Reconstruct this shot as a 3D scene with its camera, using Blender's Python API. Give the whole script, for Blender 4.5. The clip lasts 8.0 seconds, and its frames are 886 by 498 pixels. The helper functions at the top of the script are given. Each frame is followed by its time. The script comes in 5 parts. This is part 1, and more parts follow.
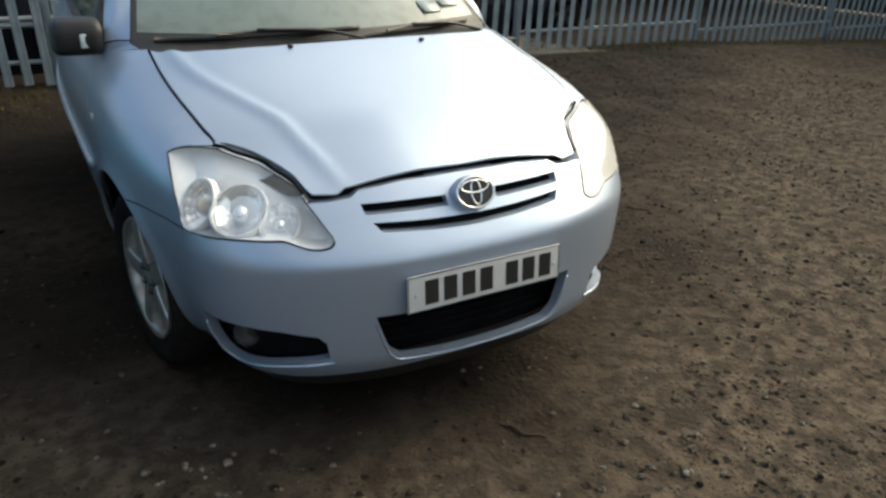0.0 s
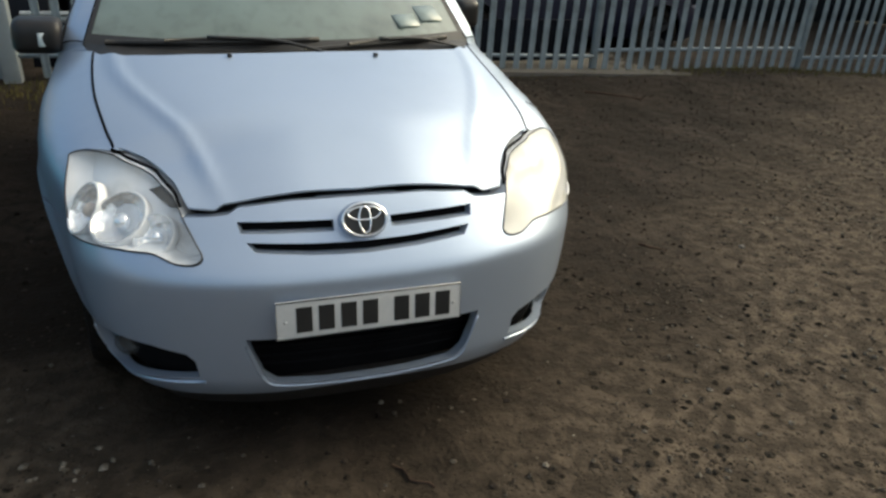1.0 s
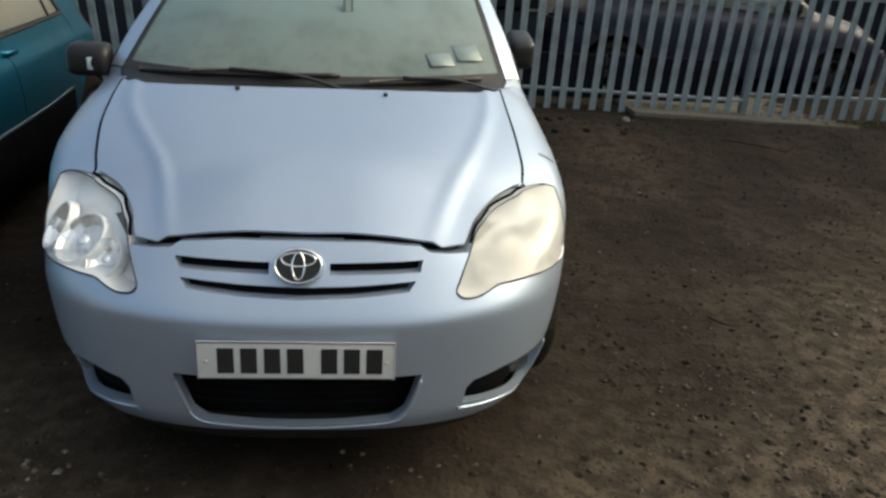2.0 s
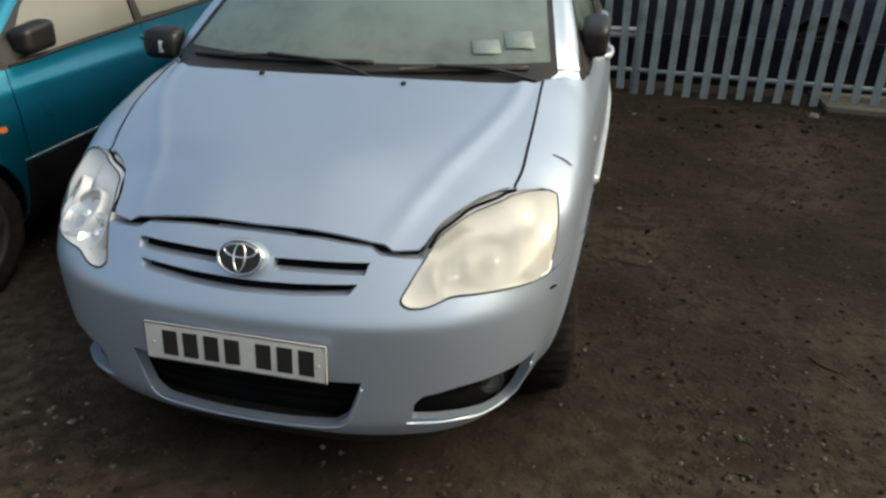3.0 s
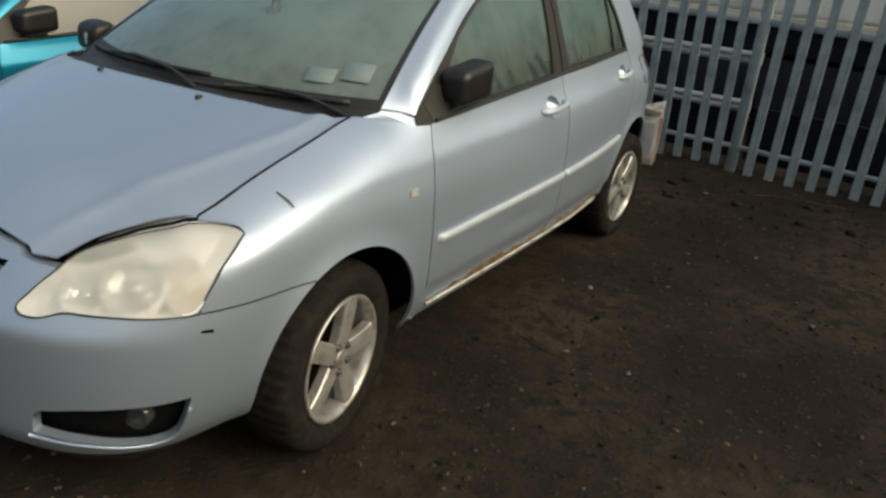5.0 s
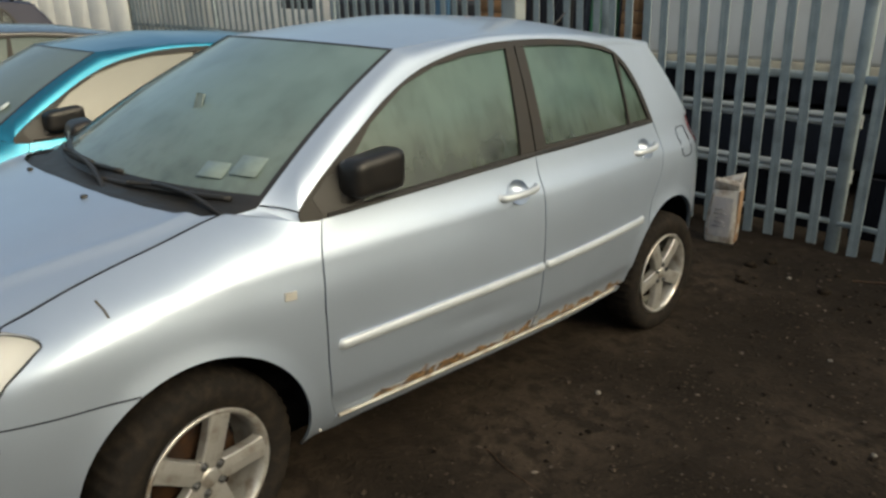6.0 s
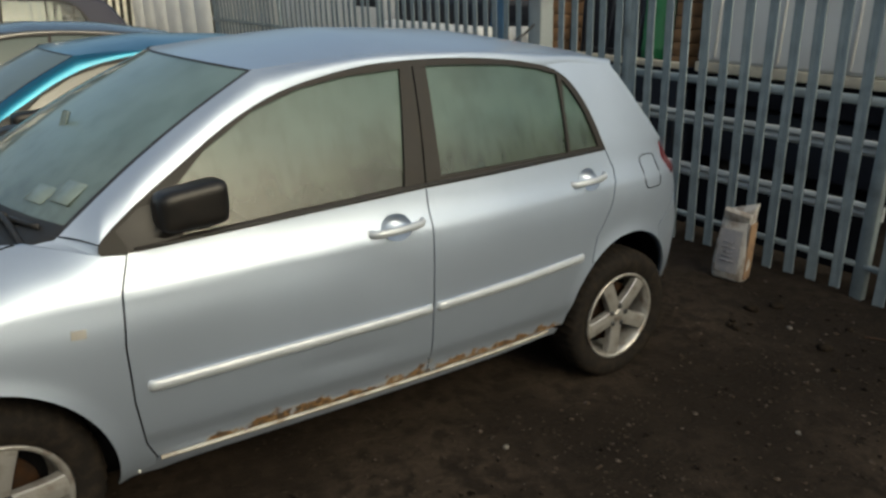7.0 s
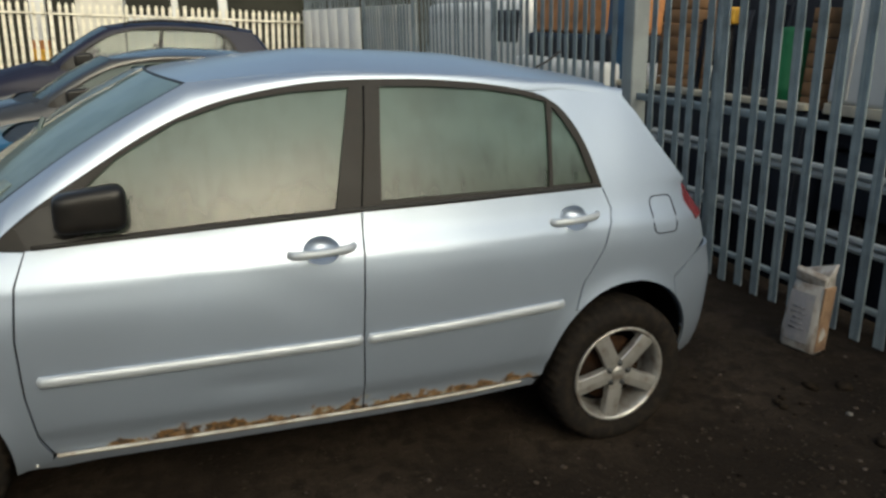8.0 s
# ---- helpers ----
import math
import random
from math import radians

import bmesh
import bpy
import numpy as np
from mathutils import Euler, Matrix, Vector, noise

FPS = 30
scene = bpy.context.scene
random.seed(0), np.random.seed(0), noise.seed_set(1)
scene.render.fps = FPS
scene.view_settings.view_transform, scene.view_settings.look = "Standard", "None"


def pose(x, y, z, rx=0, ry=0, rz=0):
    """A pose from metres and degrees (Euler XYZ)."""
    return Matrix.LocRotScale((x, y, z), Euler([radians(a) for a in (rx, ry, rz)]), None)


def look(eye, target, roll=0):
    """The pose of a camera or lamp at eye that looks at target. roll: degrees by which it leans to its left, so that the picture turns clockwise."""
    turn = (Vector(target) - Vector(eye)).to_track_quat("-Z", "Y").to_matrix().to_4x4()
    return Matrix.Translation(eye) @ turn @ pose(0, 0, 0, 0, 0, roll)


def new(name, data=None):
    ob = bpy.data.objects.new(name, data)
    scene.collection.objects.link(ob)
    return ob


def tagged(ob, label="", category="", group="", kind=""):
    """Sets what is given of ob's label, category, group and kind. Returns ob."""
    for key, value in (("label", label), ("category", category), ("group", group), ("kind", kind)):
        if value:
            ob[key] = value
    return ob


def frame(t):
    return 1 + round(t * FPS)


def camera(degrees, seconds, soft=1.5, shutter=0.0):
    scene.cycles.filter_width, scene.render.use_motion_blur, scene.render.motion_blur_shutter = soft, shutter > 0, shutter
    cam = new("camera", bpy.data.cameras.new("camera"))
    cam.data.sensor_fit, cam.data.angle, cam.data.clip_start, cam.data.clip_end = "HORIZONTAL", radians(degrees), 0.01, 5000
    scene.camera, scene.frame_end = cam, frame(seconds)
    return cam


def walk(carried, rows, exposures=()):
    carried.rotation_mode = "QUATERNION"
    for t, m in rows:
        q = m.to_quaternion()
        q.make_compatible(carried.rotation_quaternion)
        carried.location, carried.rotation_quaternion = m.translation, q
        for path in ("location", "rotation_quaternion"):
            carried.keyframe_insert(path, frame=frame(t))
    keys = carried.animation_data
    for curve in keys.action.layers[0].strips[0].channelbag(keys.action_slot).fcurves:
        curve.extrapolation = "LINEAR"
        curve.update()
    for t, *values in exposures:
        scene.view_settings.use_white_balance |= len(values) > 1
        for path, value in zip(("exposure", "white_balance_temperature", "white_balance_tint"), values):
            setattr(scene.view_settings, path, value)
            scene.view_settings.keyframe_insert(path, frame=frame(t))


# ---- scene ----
from mathutils.geometry import delaunay_2d_cdt
cam = camera(62.4, 8.0, soft=2.7)
PATH = [
    (0, (-1.071, -2.469, 1.429), (-0.157, -0.897, 0.595), 1.6),
    (0.5, (-0.822, -2.55, 1.36), (-0.044, -0.877, 0.587), 2.6),
    (1, (-0.441, -2.601, 1.459), (0.197, -0.894, 0.636), 3.0),
    (1.5, (-0.120, -2.603, 1.508), (0.383, -0.856, 0.677), 2.4),
    (1.7, (0.015, -2.590, 1.530), (0.389, -0.793, 0.748), 3.0),
    (2.8, (0.733, -2.435, 1.507), (0.443, -0.628, 0.702), 1.5),
    (3, (0.896, -2.346, 1.541), (0.489, -0.583, 0.689), 1.0),
    (3.5, (1.213, -2.269, 1.491), (0.625, -0.529, 0.701), 1.5),
    (4, (1.565, -2.093, 1.535), (0.842, -0.411, 0.729), 2.6),
    (4.2, (1.676, -2.0, 1.541), (0.9, -0.339, 0.741), 3.9),
    (5.3, (2.259, -1.357, 1.55), (1.177, 0.139, 0.781), 3.9),
    (5.5, (2.351, -1.183, 1.526), (1.141, 0.216, 0.766), 1.2),
    (5.7, (2.443, -1.035, 1.548), (1.173, 0.341, 0.846), 0.7),
    (6, (2.579, -0.794, 1.598), (1.23, 0.537, 0.962), 1.0),
    (6.5, (2.776, -0.392, 1.66), (1.328, 0.804, 0.974), 0.5),
    (7, (2.924, 0.043, 1.694), (1.386, 1.14, 1.036), 1.5),
    (7.5, (3.06, 0.448, 1.661), (1.353, 1.3, 1.062), 2.9),
    (8, (3.172, 0.86, 1.643), (1.387, 1.556, 1.067), 2.0),
]
EXPOSURES = [(0.0, 0.72, 6550, -2), (1.5, 0.46, 6550, -2), (3.0, 0.44, 6650, -2), (4.2, 0.24, 6650, -2), (5.5, 0.06, 6850, -2), (6.0, 0.16, 6850, -2), (6.5, -0.12, 6750, -2), (7.0, -0.18, 6550, -2), (7.5, -0.30, 6300, -2), (8.0, -0.30, 6250, -2)]
SKY, SUN = 0.195, 0.72

walk(cam, [(t, look(eye, target, roll)) for t, eye, target, roll in PATH], EXPOSURES)

# ---- world and sun: hazy low daylight, warm from the car's left ----
world = bpy.data.worlds.new("sky")
scene.world = world
world.use_nodes = True
sky = world.node_tree.nodes.new("ShaderNodeTexSky")
sky.sky_type, sky.sun_disc = "NISHITA", False
sky.sun_elevation, sky.sun_rotation = radians(32), radians(84)
sky.air_density, sky.dust_density, sky.ozone_density = 1.0, 7.0, 1.0
world.node_tree.links.new(sky.outputs[0], world.node_tree.nodes["Background"].inputs[0])
world.node_tree.nodes["Background"].inputs[1].default_value = SKY
lamp = bpy.data.lights.new("sun", "SUN")
lamp.energy, lamp.angle, lamp.color = SUN, radians(130), (1.0, 0.83, 0.64)
sun = new("sun", lamp)
sun.matrix_world = look((5.2, -3.8, 9.0), (0, 0, 0))


# ---- materials ----
def mat(name, color, rough=0.5, metal=0.0, vary=0.12, scale=6.0, bump=0.0, bump_scale=60.0, coat=0.0, coat_rough=0.08, second=None, amount=0.5, island=0.0, stretch=(1, 1, 1)):
    """A surface: base colour broken up by coarse and fine noise, towards a second colour in patches, with fine relief."""
    m = bpy.data.materials.new(name)
    m.use_nodes = True
    n, l = m.node_tree.nodes, m.node_tree.links
    b = n["Principled BSDF"]
    co = n.new("ShaderNodeTexCoord")
    mp = n.new("ShaderNodeMapping")
    mp.inputs["Scale"].default_value = stretch
    l.new(co.outputs["Object"], mp.inputs[0])
    big = n.new("ShaderNodeTexNoise")
    big.inputs["Scale"].default_value, big.inputs["Detail"].default_value = scale, 6
    l.new(mp.outputs[0], big.inputs["Vector"])
    fine = n.new("ShaderNodeTexNoise")
    fine.inputs["Scale"].default_value, fine.inputs["Detail"].default_value = bump_scale, 4
    l.new(mp.outputs[0], fine.inputs["Vector"])
    two = second or tuple(c * 0.6 for c in color)
    ramp = n.new("ShaderNodeMapRange")
    ramp.inputs["From Min"].default_value, ramp.inputs["From Max"].default_value = 0.62 - 0.35 * amount, 0.86 - 0.35 * amount
    l.new(big.outputs["Fac"], ramp.inputs["Value"])
    mix = n.new("ShaderNodeMix")
    mix.data_type = "RGBA"
    mix.inputs["A"].default_value, mix.inputs["B"].default_value = (*color, 1), (*two, 1)
    l.new(ramp.outputs[0], mix.inputs["Factor"])
    hsv = n.new("ShaderNodeHueSaturation")
    l.new(mix.outputs["Result"], hsv.inputs["Color"])
    val = n.new("ShaderNodeMath")
    val.operation = "MULTIPLY_ADD"
    val.inputs[1].default_value, val.inputs[2].default_value = 2 * vary, 1 - vary
    l.new(fine.outputs["Fac"], val.inputs[0])
    last = val
    if island:
        geo = n.new("ShaderNodeNewGeometry")
        more = n.new("ShaderNodeMath")
        more.operation = "MULTIPLY_ADD"
        more.inputs[1].default_value, more.inputs[2].default_value = island, 1 - island / 2
        l.new(geo.outputs["Random Per Island"], more.inputs[0])
        last = n.new("ShaderNodeMath")
        last.operation = "MULTIPLY"
        l.new(val.outputs[0], last.inputs[0])
        l.new(more.outputs[0], last.inputs[1])
    l.new(last.outputs[0], hsv.inputs["Value"])
    l.new(hsv.outputs[0], b.inputs["Base Color"])
    rr = n.new("ShaderNodeMath")
    rr.operation = "MULTIPLY_ADD"
    rr.inputs[1].default_value, rr.inputs[2].default_value = 0.25, max(0.02, rough - 0.12)
    l.new(big.outputs["Fac"], rr.inputs[0])
    l.new(rr.outputs[0], b.inputs["Roughness"])
    b.inputs["Metallic"].default_value = metal
    b.inputs["Specular IOR Level"].default_value = 0.4 if rough < 0.7 else 0.04
    b.inputs["Coat Weight"].default_value, b.inputs["Coat Roughness"].default_value = coat, coat_rough
    if bump:
        bp = n.new("ShaderNodeBump")
        bp.inputs["Strength"].default_value, bp.inputs["Distance"].default_value = 0.6, bump
        l.new(fine.outputs["Fac"], bp.inputs["Height"])
        l.new(bp.outputs[0], b.inputs["Normal"])
    return m


def paint_rusted(name, color, **kw):
    """Car paint with rust that eats upwards from the door's bottom seam in ragged patches."""
    m = mat(name, color, **kw)
    n, l = m.node_tree.nodes, m.node_tree.links
    b = n["Principled BSDF"]
    source = b.inputs["Base Color"].links[0].from_socket
    co = n.new("ShaderNodeTexCoord")
    sep = n.new("ShaderNodeSeparateXYZ")
    l.new(co.outputs["Object"], sep.inputs[0])
    low = n.new("ShaderNodeMapRange")
    low.inputs["From Min"].default_value, low.inputs["From Max"].default_value = 0.272, 0.395
    low.inputs["To Min"].default_value, low.inputs["To Max"].default_value = 0.47, -0.32
    l.new(sep.outputs[2], low.inputs["Value"])
    along = n.new("ShaderNodeMapRange")
    along.inputs["From Min"].default_value, along.inputs["From Max"].default_value = 0.50, 0.72
    along.inputs["To Min"].default_value, along.inputs["To Max"].default_value = -0.45, 0.0
    l.new(sep.outputs[1], along.inputs["Value"])
    noi = n.new("ShaderNodeTexNoise")
    noi.inputs["Scale"].default_value, noi.inputs["Detail"].default_value = 15, 9
    l.new(co.outputs["Object"], noi.inputs["Vector"])
    add = n.new("ShaderNodeMath")
    l.new(noi.outputs["Fac"], add.inputs[0])
    l.new(low.outputs[0], add.inputs[1])
    add2 = n.new("ShaderNodeMath")
    l.new(add.outputs[0], add2.inputs[0])
    l.new(along.outputs[0], add2.inputs[1])
    step = n.new("ShaderNodeMapRange")
    step.inputs["From Min"].default_value, step.inputs["From Max"].default_value = 0.62, 0.72
    l.new(add2.outputs[0], step.inputs["Value"])
    tone = n.new("ShaderNodeValToRGB")
    tone.color_ramp.elements[0].color, tone.color_ramp.elements[1].color = (0.050, 0.034, 0.019, 1), (0.31, 0.305, 0.26, 1)
    tone.color_ramp.elements[0].position, tone.color_ramp.elements[1].position = 0.36, 0.66
    el = tone.color_ramp.elements.new(0.5)
    el.color = (0.205, 0.112, 0.040, 1)
    noi2 = n.new("ShaderNodeTexNoise")
    noi2.inputs["Scale"].default_value, noi2.inputs["Detail"].default_value = 34, 7
    l.new(co.outputs["Object"], noi2.inputs["Vector"])
    flake = n.new("ShaderNodeMath")
    flake.operation = "MULTIPLY_ADD"
    flake.inputs[1].default_value = -0.22
    l.new(step.outputs[0], flake.inputs[0])
    shift = n.new("ShaderNodeMath")
    shift.inputs[1].default_value = 0.17
    l.new(noi2.outputs["Fac"], shift.inputs[0])
    l.new(shift.outputs[0], flake.inputs[2])
    l.new(flake.outputs[0], tone.inputs[0])
    mix = n.new("ShaderNodeMix")
    mix.data_type = "RGBA"
    l.new(step.outputs[0], mix.inputs["Factor"])
    l.new(source, mix.inputs["A"])
    l.new(tone.outputs[0], mix.inputs["B"])
    l.new(mix.outputs["Result"], b.inputs["Base Color"])
    for key, top in (("Metallic", kw.get("metal", 0.0)), ("Coat Weight", kw.get("coat", 0.0))):
        f = n.new("ShaderNodeMapRange")
        f.inputs["To Min"].default_value, f.inputs["To Max"].default_value = top, 0.0
        l.new(step.outputs[0], f.inputs["Value"])
        l.new(f.outputs[0], b.inputs[key])
    bp = n.new("ShaderNodeBump")
    bp.inputs["Strength"].default_value, bp.inputs["Distance"].default_value = 0.3, 0.0012
    l.new(step.outputs[0], bp.inputs["Height"])
    l.new(bp.outputs[0], b.inputs["Normal"])
    return m


def window_glass(name, mist, tint, cover, low, high, gloss=0.6, sill=None, streaks=0.0, blotch=0.0):
    """A pane misted with condensation inside: cloudy above, clearer towards the sill, blotched, with runs wiped down through it."""
    m = bpy.data.materials.new(name)
    m.use_nodes = True
    n, l = m.node_tree.nodes, m.node_tree.links
    out = n["Material Output"]
    b = n["Principled BSDF"]
    b.inputs["Roughness"].default_value = 0.45
    b.inputs["Coat Weight"].default_value, b.inputs["Coat Roughness"].default_value = gloss, 0.06
    see = n.new("ShaderNodeBsdfTransparent")
    see.inputs[0].default_value = (*tint, 1)
    shine = n.new("ShaderNodeBsdfGlossy")
    shine.inputs["Roughness"].default_value = 0.05
    fres = n.new("ShaderNodeFresnel")
    fres.inputs[0].default_value = 1.5
    pane = n.new("ShaderNodeMixShader")
    l.new(fres.outputs[0], pane.inputs[0])
    l.new(see.outputs[0], pane.inputs[1])
    l.new(shine.outputs[0], pane.inputs[2])
    co = n.new("ShaderNodeTexCoord")
    sep = n.new("ShaderNodeSeparateXYZ")
    l.new(co.outputs["Object"], sep.inputs[0])

    def field(scale, detail, stretch=(1, 1, 1)):
        mp = n.new("ShaderNodeMapping")
        mp.inputs["Scale"].default_value = stretch
        l.new(co.outputs["Object"], mp.inputs["Vector"])
        t = n.new("ShaderNodeTexNoise")
        t.inputs["Scale"].default_value, t.inputs["Detail"].default_value = scale, detail
        l.new(mp.outputs[0], t.inputs["Vector"])
        return t.outputs["Fac"]

    def span(v, lo, hi, to=(0.0, 1.0)):
        t = n.new("ShaderNodeMapRange")
        t.interpolation_type = "SMOOTHSTEP"
        t.inputs["From Min"].default_value, t.inputs["From Max"].default_value = lo, hi
        t.inputs["To Min"].default_value, t.inputs["To Max"].default_value = to
        l.new(v, t.inputs["Value"])
        return t.outputs[0]

    def calc(op, p, q):
        t = n.new("ShaderNodeMath")
        t.operation = op
        for k, v in enumerate((p, q)):
            if isinstance(v, (int, float)):
                t.inputs[k].default_value = v
            else:
                l.new(v, t.inputs[k])
        return t.outputs[0]

    rise = span(sep.outputs[2], low, high)
    mix = n.new("ShaderNodeMix")
    mix.data_type = "RGBA"
    mix.inputs["A"].default_value, mix.inputs["B"].default_value = (*(sill or mist), 1), (*mist, 1)
    l.new(calc("ADD", rise, calc("MULTIPLY", calc("SUBTRACT", field(2.6, 4), 0.5), 1.1)), mix.inputs["Factor"])
    l.new(mix.outputs["Result"], b.inputs["Base Color"])
    cloud = calc("ADD", rise, calc("SUBTRACT", calc("MULTIPLY", field(3.5, 3), 0.8), 0.4))
    base = n.new("ShaderNodeMapRange")
    base.inputs["To Min"].default_value, base.inputs["To Max"].default_value = cover
    l.new(cloud, base.inputs["Value"])
    runs = calc("MULTIPLY", span(field(1.0, 2, (18, 18, 1.0)), 0.42, 0.72, (0.0, streaks)), span(sep.outputs[2], high + 0.10, low, (0.25, 1.0)))
    spots = span(field(3.2, 2, (1, 1, 1.5)), 0.45, 0.72, (0.0, blotch))
    fac = calc("SUBTRACT", base.outputs[0], calc("ADD", runs, spots))
    fac = calc("MAXIMUM", fac, 0.0)
    both = n.new("ShaderNodeMixShader")
    l.new(fac, both.inputs[0])
    l.new(pane.outputs[0], both.inputs[1])
    l.new(b.outputs[0], both.inputs[2])
    l.new(both.outputs[0], out.inputs[0])
    return m


def lens_glass(name, tint, rough, haze):
    """Clear polycarbonate, or the same gone cloudy."""
    m = bpy.data.materials.new(name)
    m.use_nodes = True
    n, l = m.node_tree.nodes, m.node_tree.links
    b = n["Principled BSDF"]
    b.inputs["Base Color"].default_value = (*tint, 1)
    b.inputs["Roughness"].default_value = rough
    b.inputs["Coat Weight"].default_value, b.inputs["Coat Roughness"].default_value = 1.0, 0.05
    see = n.new("ShaderNodeBsdfTransparent")
    see.inputs[0].default_value = (0.97, 0.97, 0.97, 1)
    co = n.new("ShaderNodeTexCoord")
    noi = n.new("ShaderNodeTexNoise")
    noi.inputs["Scale"].default_value = 9
    l.new(co.outputs["Object"], noi.inputs["Vector"])
    fac = n.new("ShaderNodeMath")
    fac.operation = "MULTIPLY_ADD"
    fac.inputs[1].default_value, fac.inputs[2].default_value = 0.2, haze - 0.1
    l.new(noi.outputs["Fac"], fac.inputs[0])
    mix = n.new("ShaderNodeMixShader")
    l.new(fac.outputs[0], mix.inputs[0])
    l.new(see.outputs[0], mix.inputs[1])
    l.new(b.outputs[0], mix.inputs[2])
    l.new(mix.outputs[0], n["Material Output"].inputs[0])
    return m


PAINT = dict(rough=0.42, metal=0.64, vary=0.03, scale=2.5, amount=0.35, coat=0.7, coat_rough=0.14)
blue_paint = mat("pale_blue_metallic_paint", (0.372, 0.436, 0.540), second=(0.352, 0.416, 0.518), bump_scale=300, **PAINT)
blue_rusted = paint_rusted("pale_blue_paint_rusted", (0.372, 0.436, 0.540), second=(0.352, 0.416, 0.518), bump_scale=300, **PAINT)
satin_paint = mat("pale_blue_satin_plastic", (0.47, 0.51, 0.56), rough=0.45, metal=0.35, vary=0.06, scale=8, second=(0.40, 0.44, 0.49), bump_scale=200, coat=0.3, coat_rough=0.3)
teal_paint = mat("teal_metallic_paint", (0.004, 0.150, 0.245), second=(0.006, 0.130, 0.215), bump_scale=300, **dict(PAINT, rough=0.32, metal=0.85))
DARK = dict(PAINT, metal=0.25, rough=0.45, coat=0.35)
grey_paint = mat("dark_grey_paint", (0.018, 0.019, 0.021), second=(0.025, 0.025, 0.026), bump_scale=300, **dict(DARK, coat=1.0, metal=0.1))
navy_paint = mat("navy_paint", (0.006, 0.007, 0.024), second=(0.009, 0.010, 0.028), bump_scale=300, **dict(DARK, coat=0.0, metal=0.0, rough=0.5))
black_plastic = mat("black_plastic", (0.014, 0.0135, 0.0135), rough=0.5, vary=0.2, scale=14, bump=0.0006, bump_scale=400, second=(0.022, 0.020, 0.019))
trim_brown = mat("faded_black_trim", (0.0095, 0.0078, 0.0066), rough=0.6, vary=0.15, scale=9, second=(0.015, 0.012, 0.0095))
mirror_black = mat("mirror_shell_black", (0.0075, 0.007, 0.007), rough=0.42, vary=0.2, scale=10, second=(0.013, 0.011, 0.010))
# near-black for gaps, recesses and undersides, their shade put into the colour
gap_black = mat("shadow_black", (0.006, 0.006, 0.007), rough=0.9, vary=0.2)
rubber = mat("tyre_rubber", (0.014, 0.0125, 0.0115), rough=0.85, vary=0.22, scale=26, bump=0.001, bump_scale=120, second=(0.026, 0.021, 0.017), amount=0.5)
alloy = mat("weathered_alloy", (0.46, 0.455, 0.44), rough=0.42, metal=0.7, vary=0.10, scale=16, second=(0.24, 0.20, 0.165), amount=0.45, bump_scale=150)
steel_dark = mat("dull_dark_steel", (0.07, 0.072, 0.075), rough=0.5, metal=0.5, vary=0.15, scale=12)
# other cars' wheels: arch shade put into a near-black colour
wheel_shade = mat("shaded_wheel_black", (0.022, 0.022, 0.024), rough=0.6, vary=0.2, scale=12)
brake_rust = mat("rusty_brake", (0.034, 0.018, 0.010), rough=0.9, vary=0.4, scale=20, second=(0.020, 0.013, 0.010), amount=0.6)
chrome = mat("chrome", (0.78, 0.78, 0.78), rough=0.12, metal=1.0, vary=0.02)
reflector = mat("lamp_reflector", (0.90, 0.91, 0.92), rough=0.22, metal=0.8, vary=0.03)
lamp_shell = mat("lamp_bezel", (0.76, 0.77, 0.78), rough=0.25, metal=0.1, vary=0.04)
amber = mat("amber_plastic", (0.42, 0.13, 0.03), rough=0.3, vary=0.05, coat=0.6)
amber_pale = mat("pale_amber_bulb", (0.66, 0.54, 0.44), rough=0.35, vary=0.05, coat=0.5)
red_lens = mat("red_lens", (0.12, 0.008, 0.012), rough=0.2, vary=0.05, coat=0.8)
plate_white = mat("plate_white", (0.50, 0.50, 0.49), rough=0.4, vary=0.06, scale=18, second=(0.58, 0.57, 0.55), amount=0.35, coat=0.3)
plate_black = mat("plate_black", (0.018, 0.018, 0.018), rough=0.5, vary=0.1)
clear_lens = lens_glass("clear_lens", (0.80, 0.82, 0.83), 0.2, 0.11)
fog_glass = lens_glass("fog_lamp_glass", (0.10, 0.11, 0.12), 0.15, 0.3)
hazed_lens = lens_glass("hazed_lens", (0.56, 0.545, 0.50), 0.35, 0.52)
side_glass = window_glass("misted_side_glass", (0.050, 0.092, 0.082), (0.19, 0.26, 0.22), (0.45, 0.96), 1.00, 1.30, 0.22, sill=(0.076, 0.102, 0.076), streaks=0.22, blotch=0.22)
screen_glass = window_glass("misted_windscreen", (0.135, 0.192, 0.185), (0.36, 0.45, 0.42), (0.66, 0.95), 0.98, 1.30, 0.8, sill=(0.165, 0.210, 0.190), streaks=0.10, blotch=0.18)
far_glass = window_glass("misted_far_glass", (0.11, 0.145, 0.145), (0.35, 0.40, 0.38), (0.45, 0.85), 0.8, 1.1)
teal_glass = window_glass("misted_cream_glass", (0.150, 0.149, 0.126), (0.40, 0.42, 0.38), (0.6, 0.95), 0.8, 1.1)
dark_far_glass = window_glass("dark_far_glass", (0.048, 0.074, 0.066), (0.34, 0.40, 0.37), (0.30, 0.75), 0.8, 1.2, 0.4)
clear_far_glass = window_glass("clear_far_glass", (0.11, 0.145, 0.145), (0.72, 0.76, 0.74), (0.02, 0.18), 0.8, 1.1)
cloth = mat("grey_cloth", (0.06, 0.06, 0.062), rough=0.9, vary=0.2, scale=30)
dash_grey = mat("dash_grey", (0.05, 0.05, 0.05), rough=0.7, vary=0.1)
paper = mat("white_paper", (0.52, 0.57, 0.57), rough=0.7, vary=0.06)
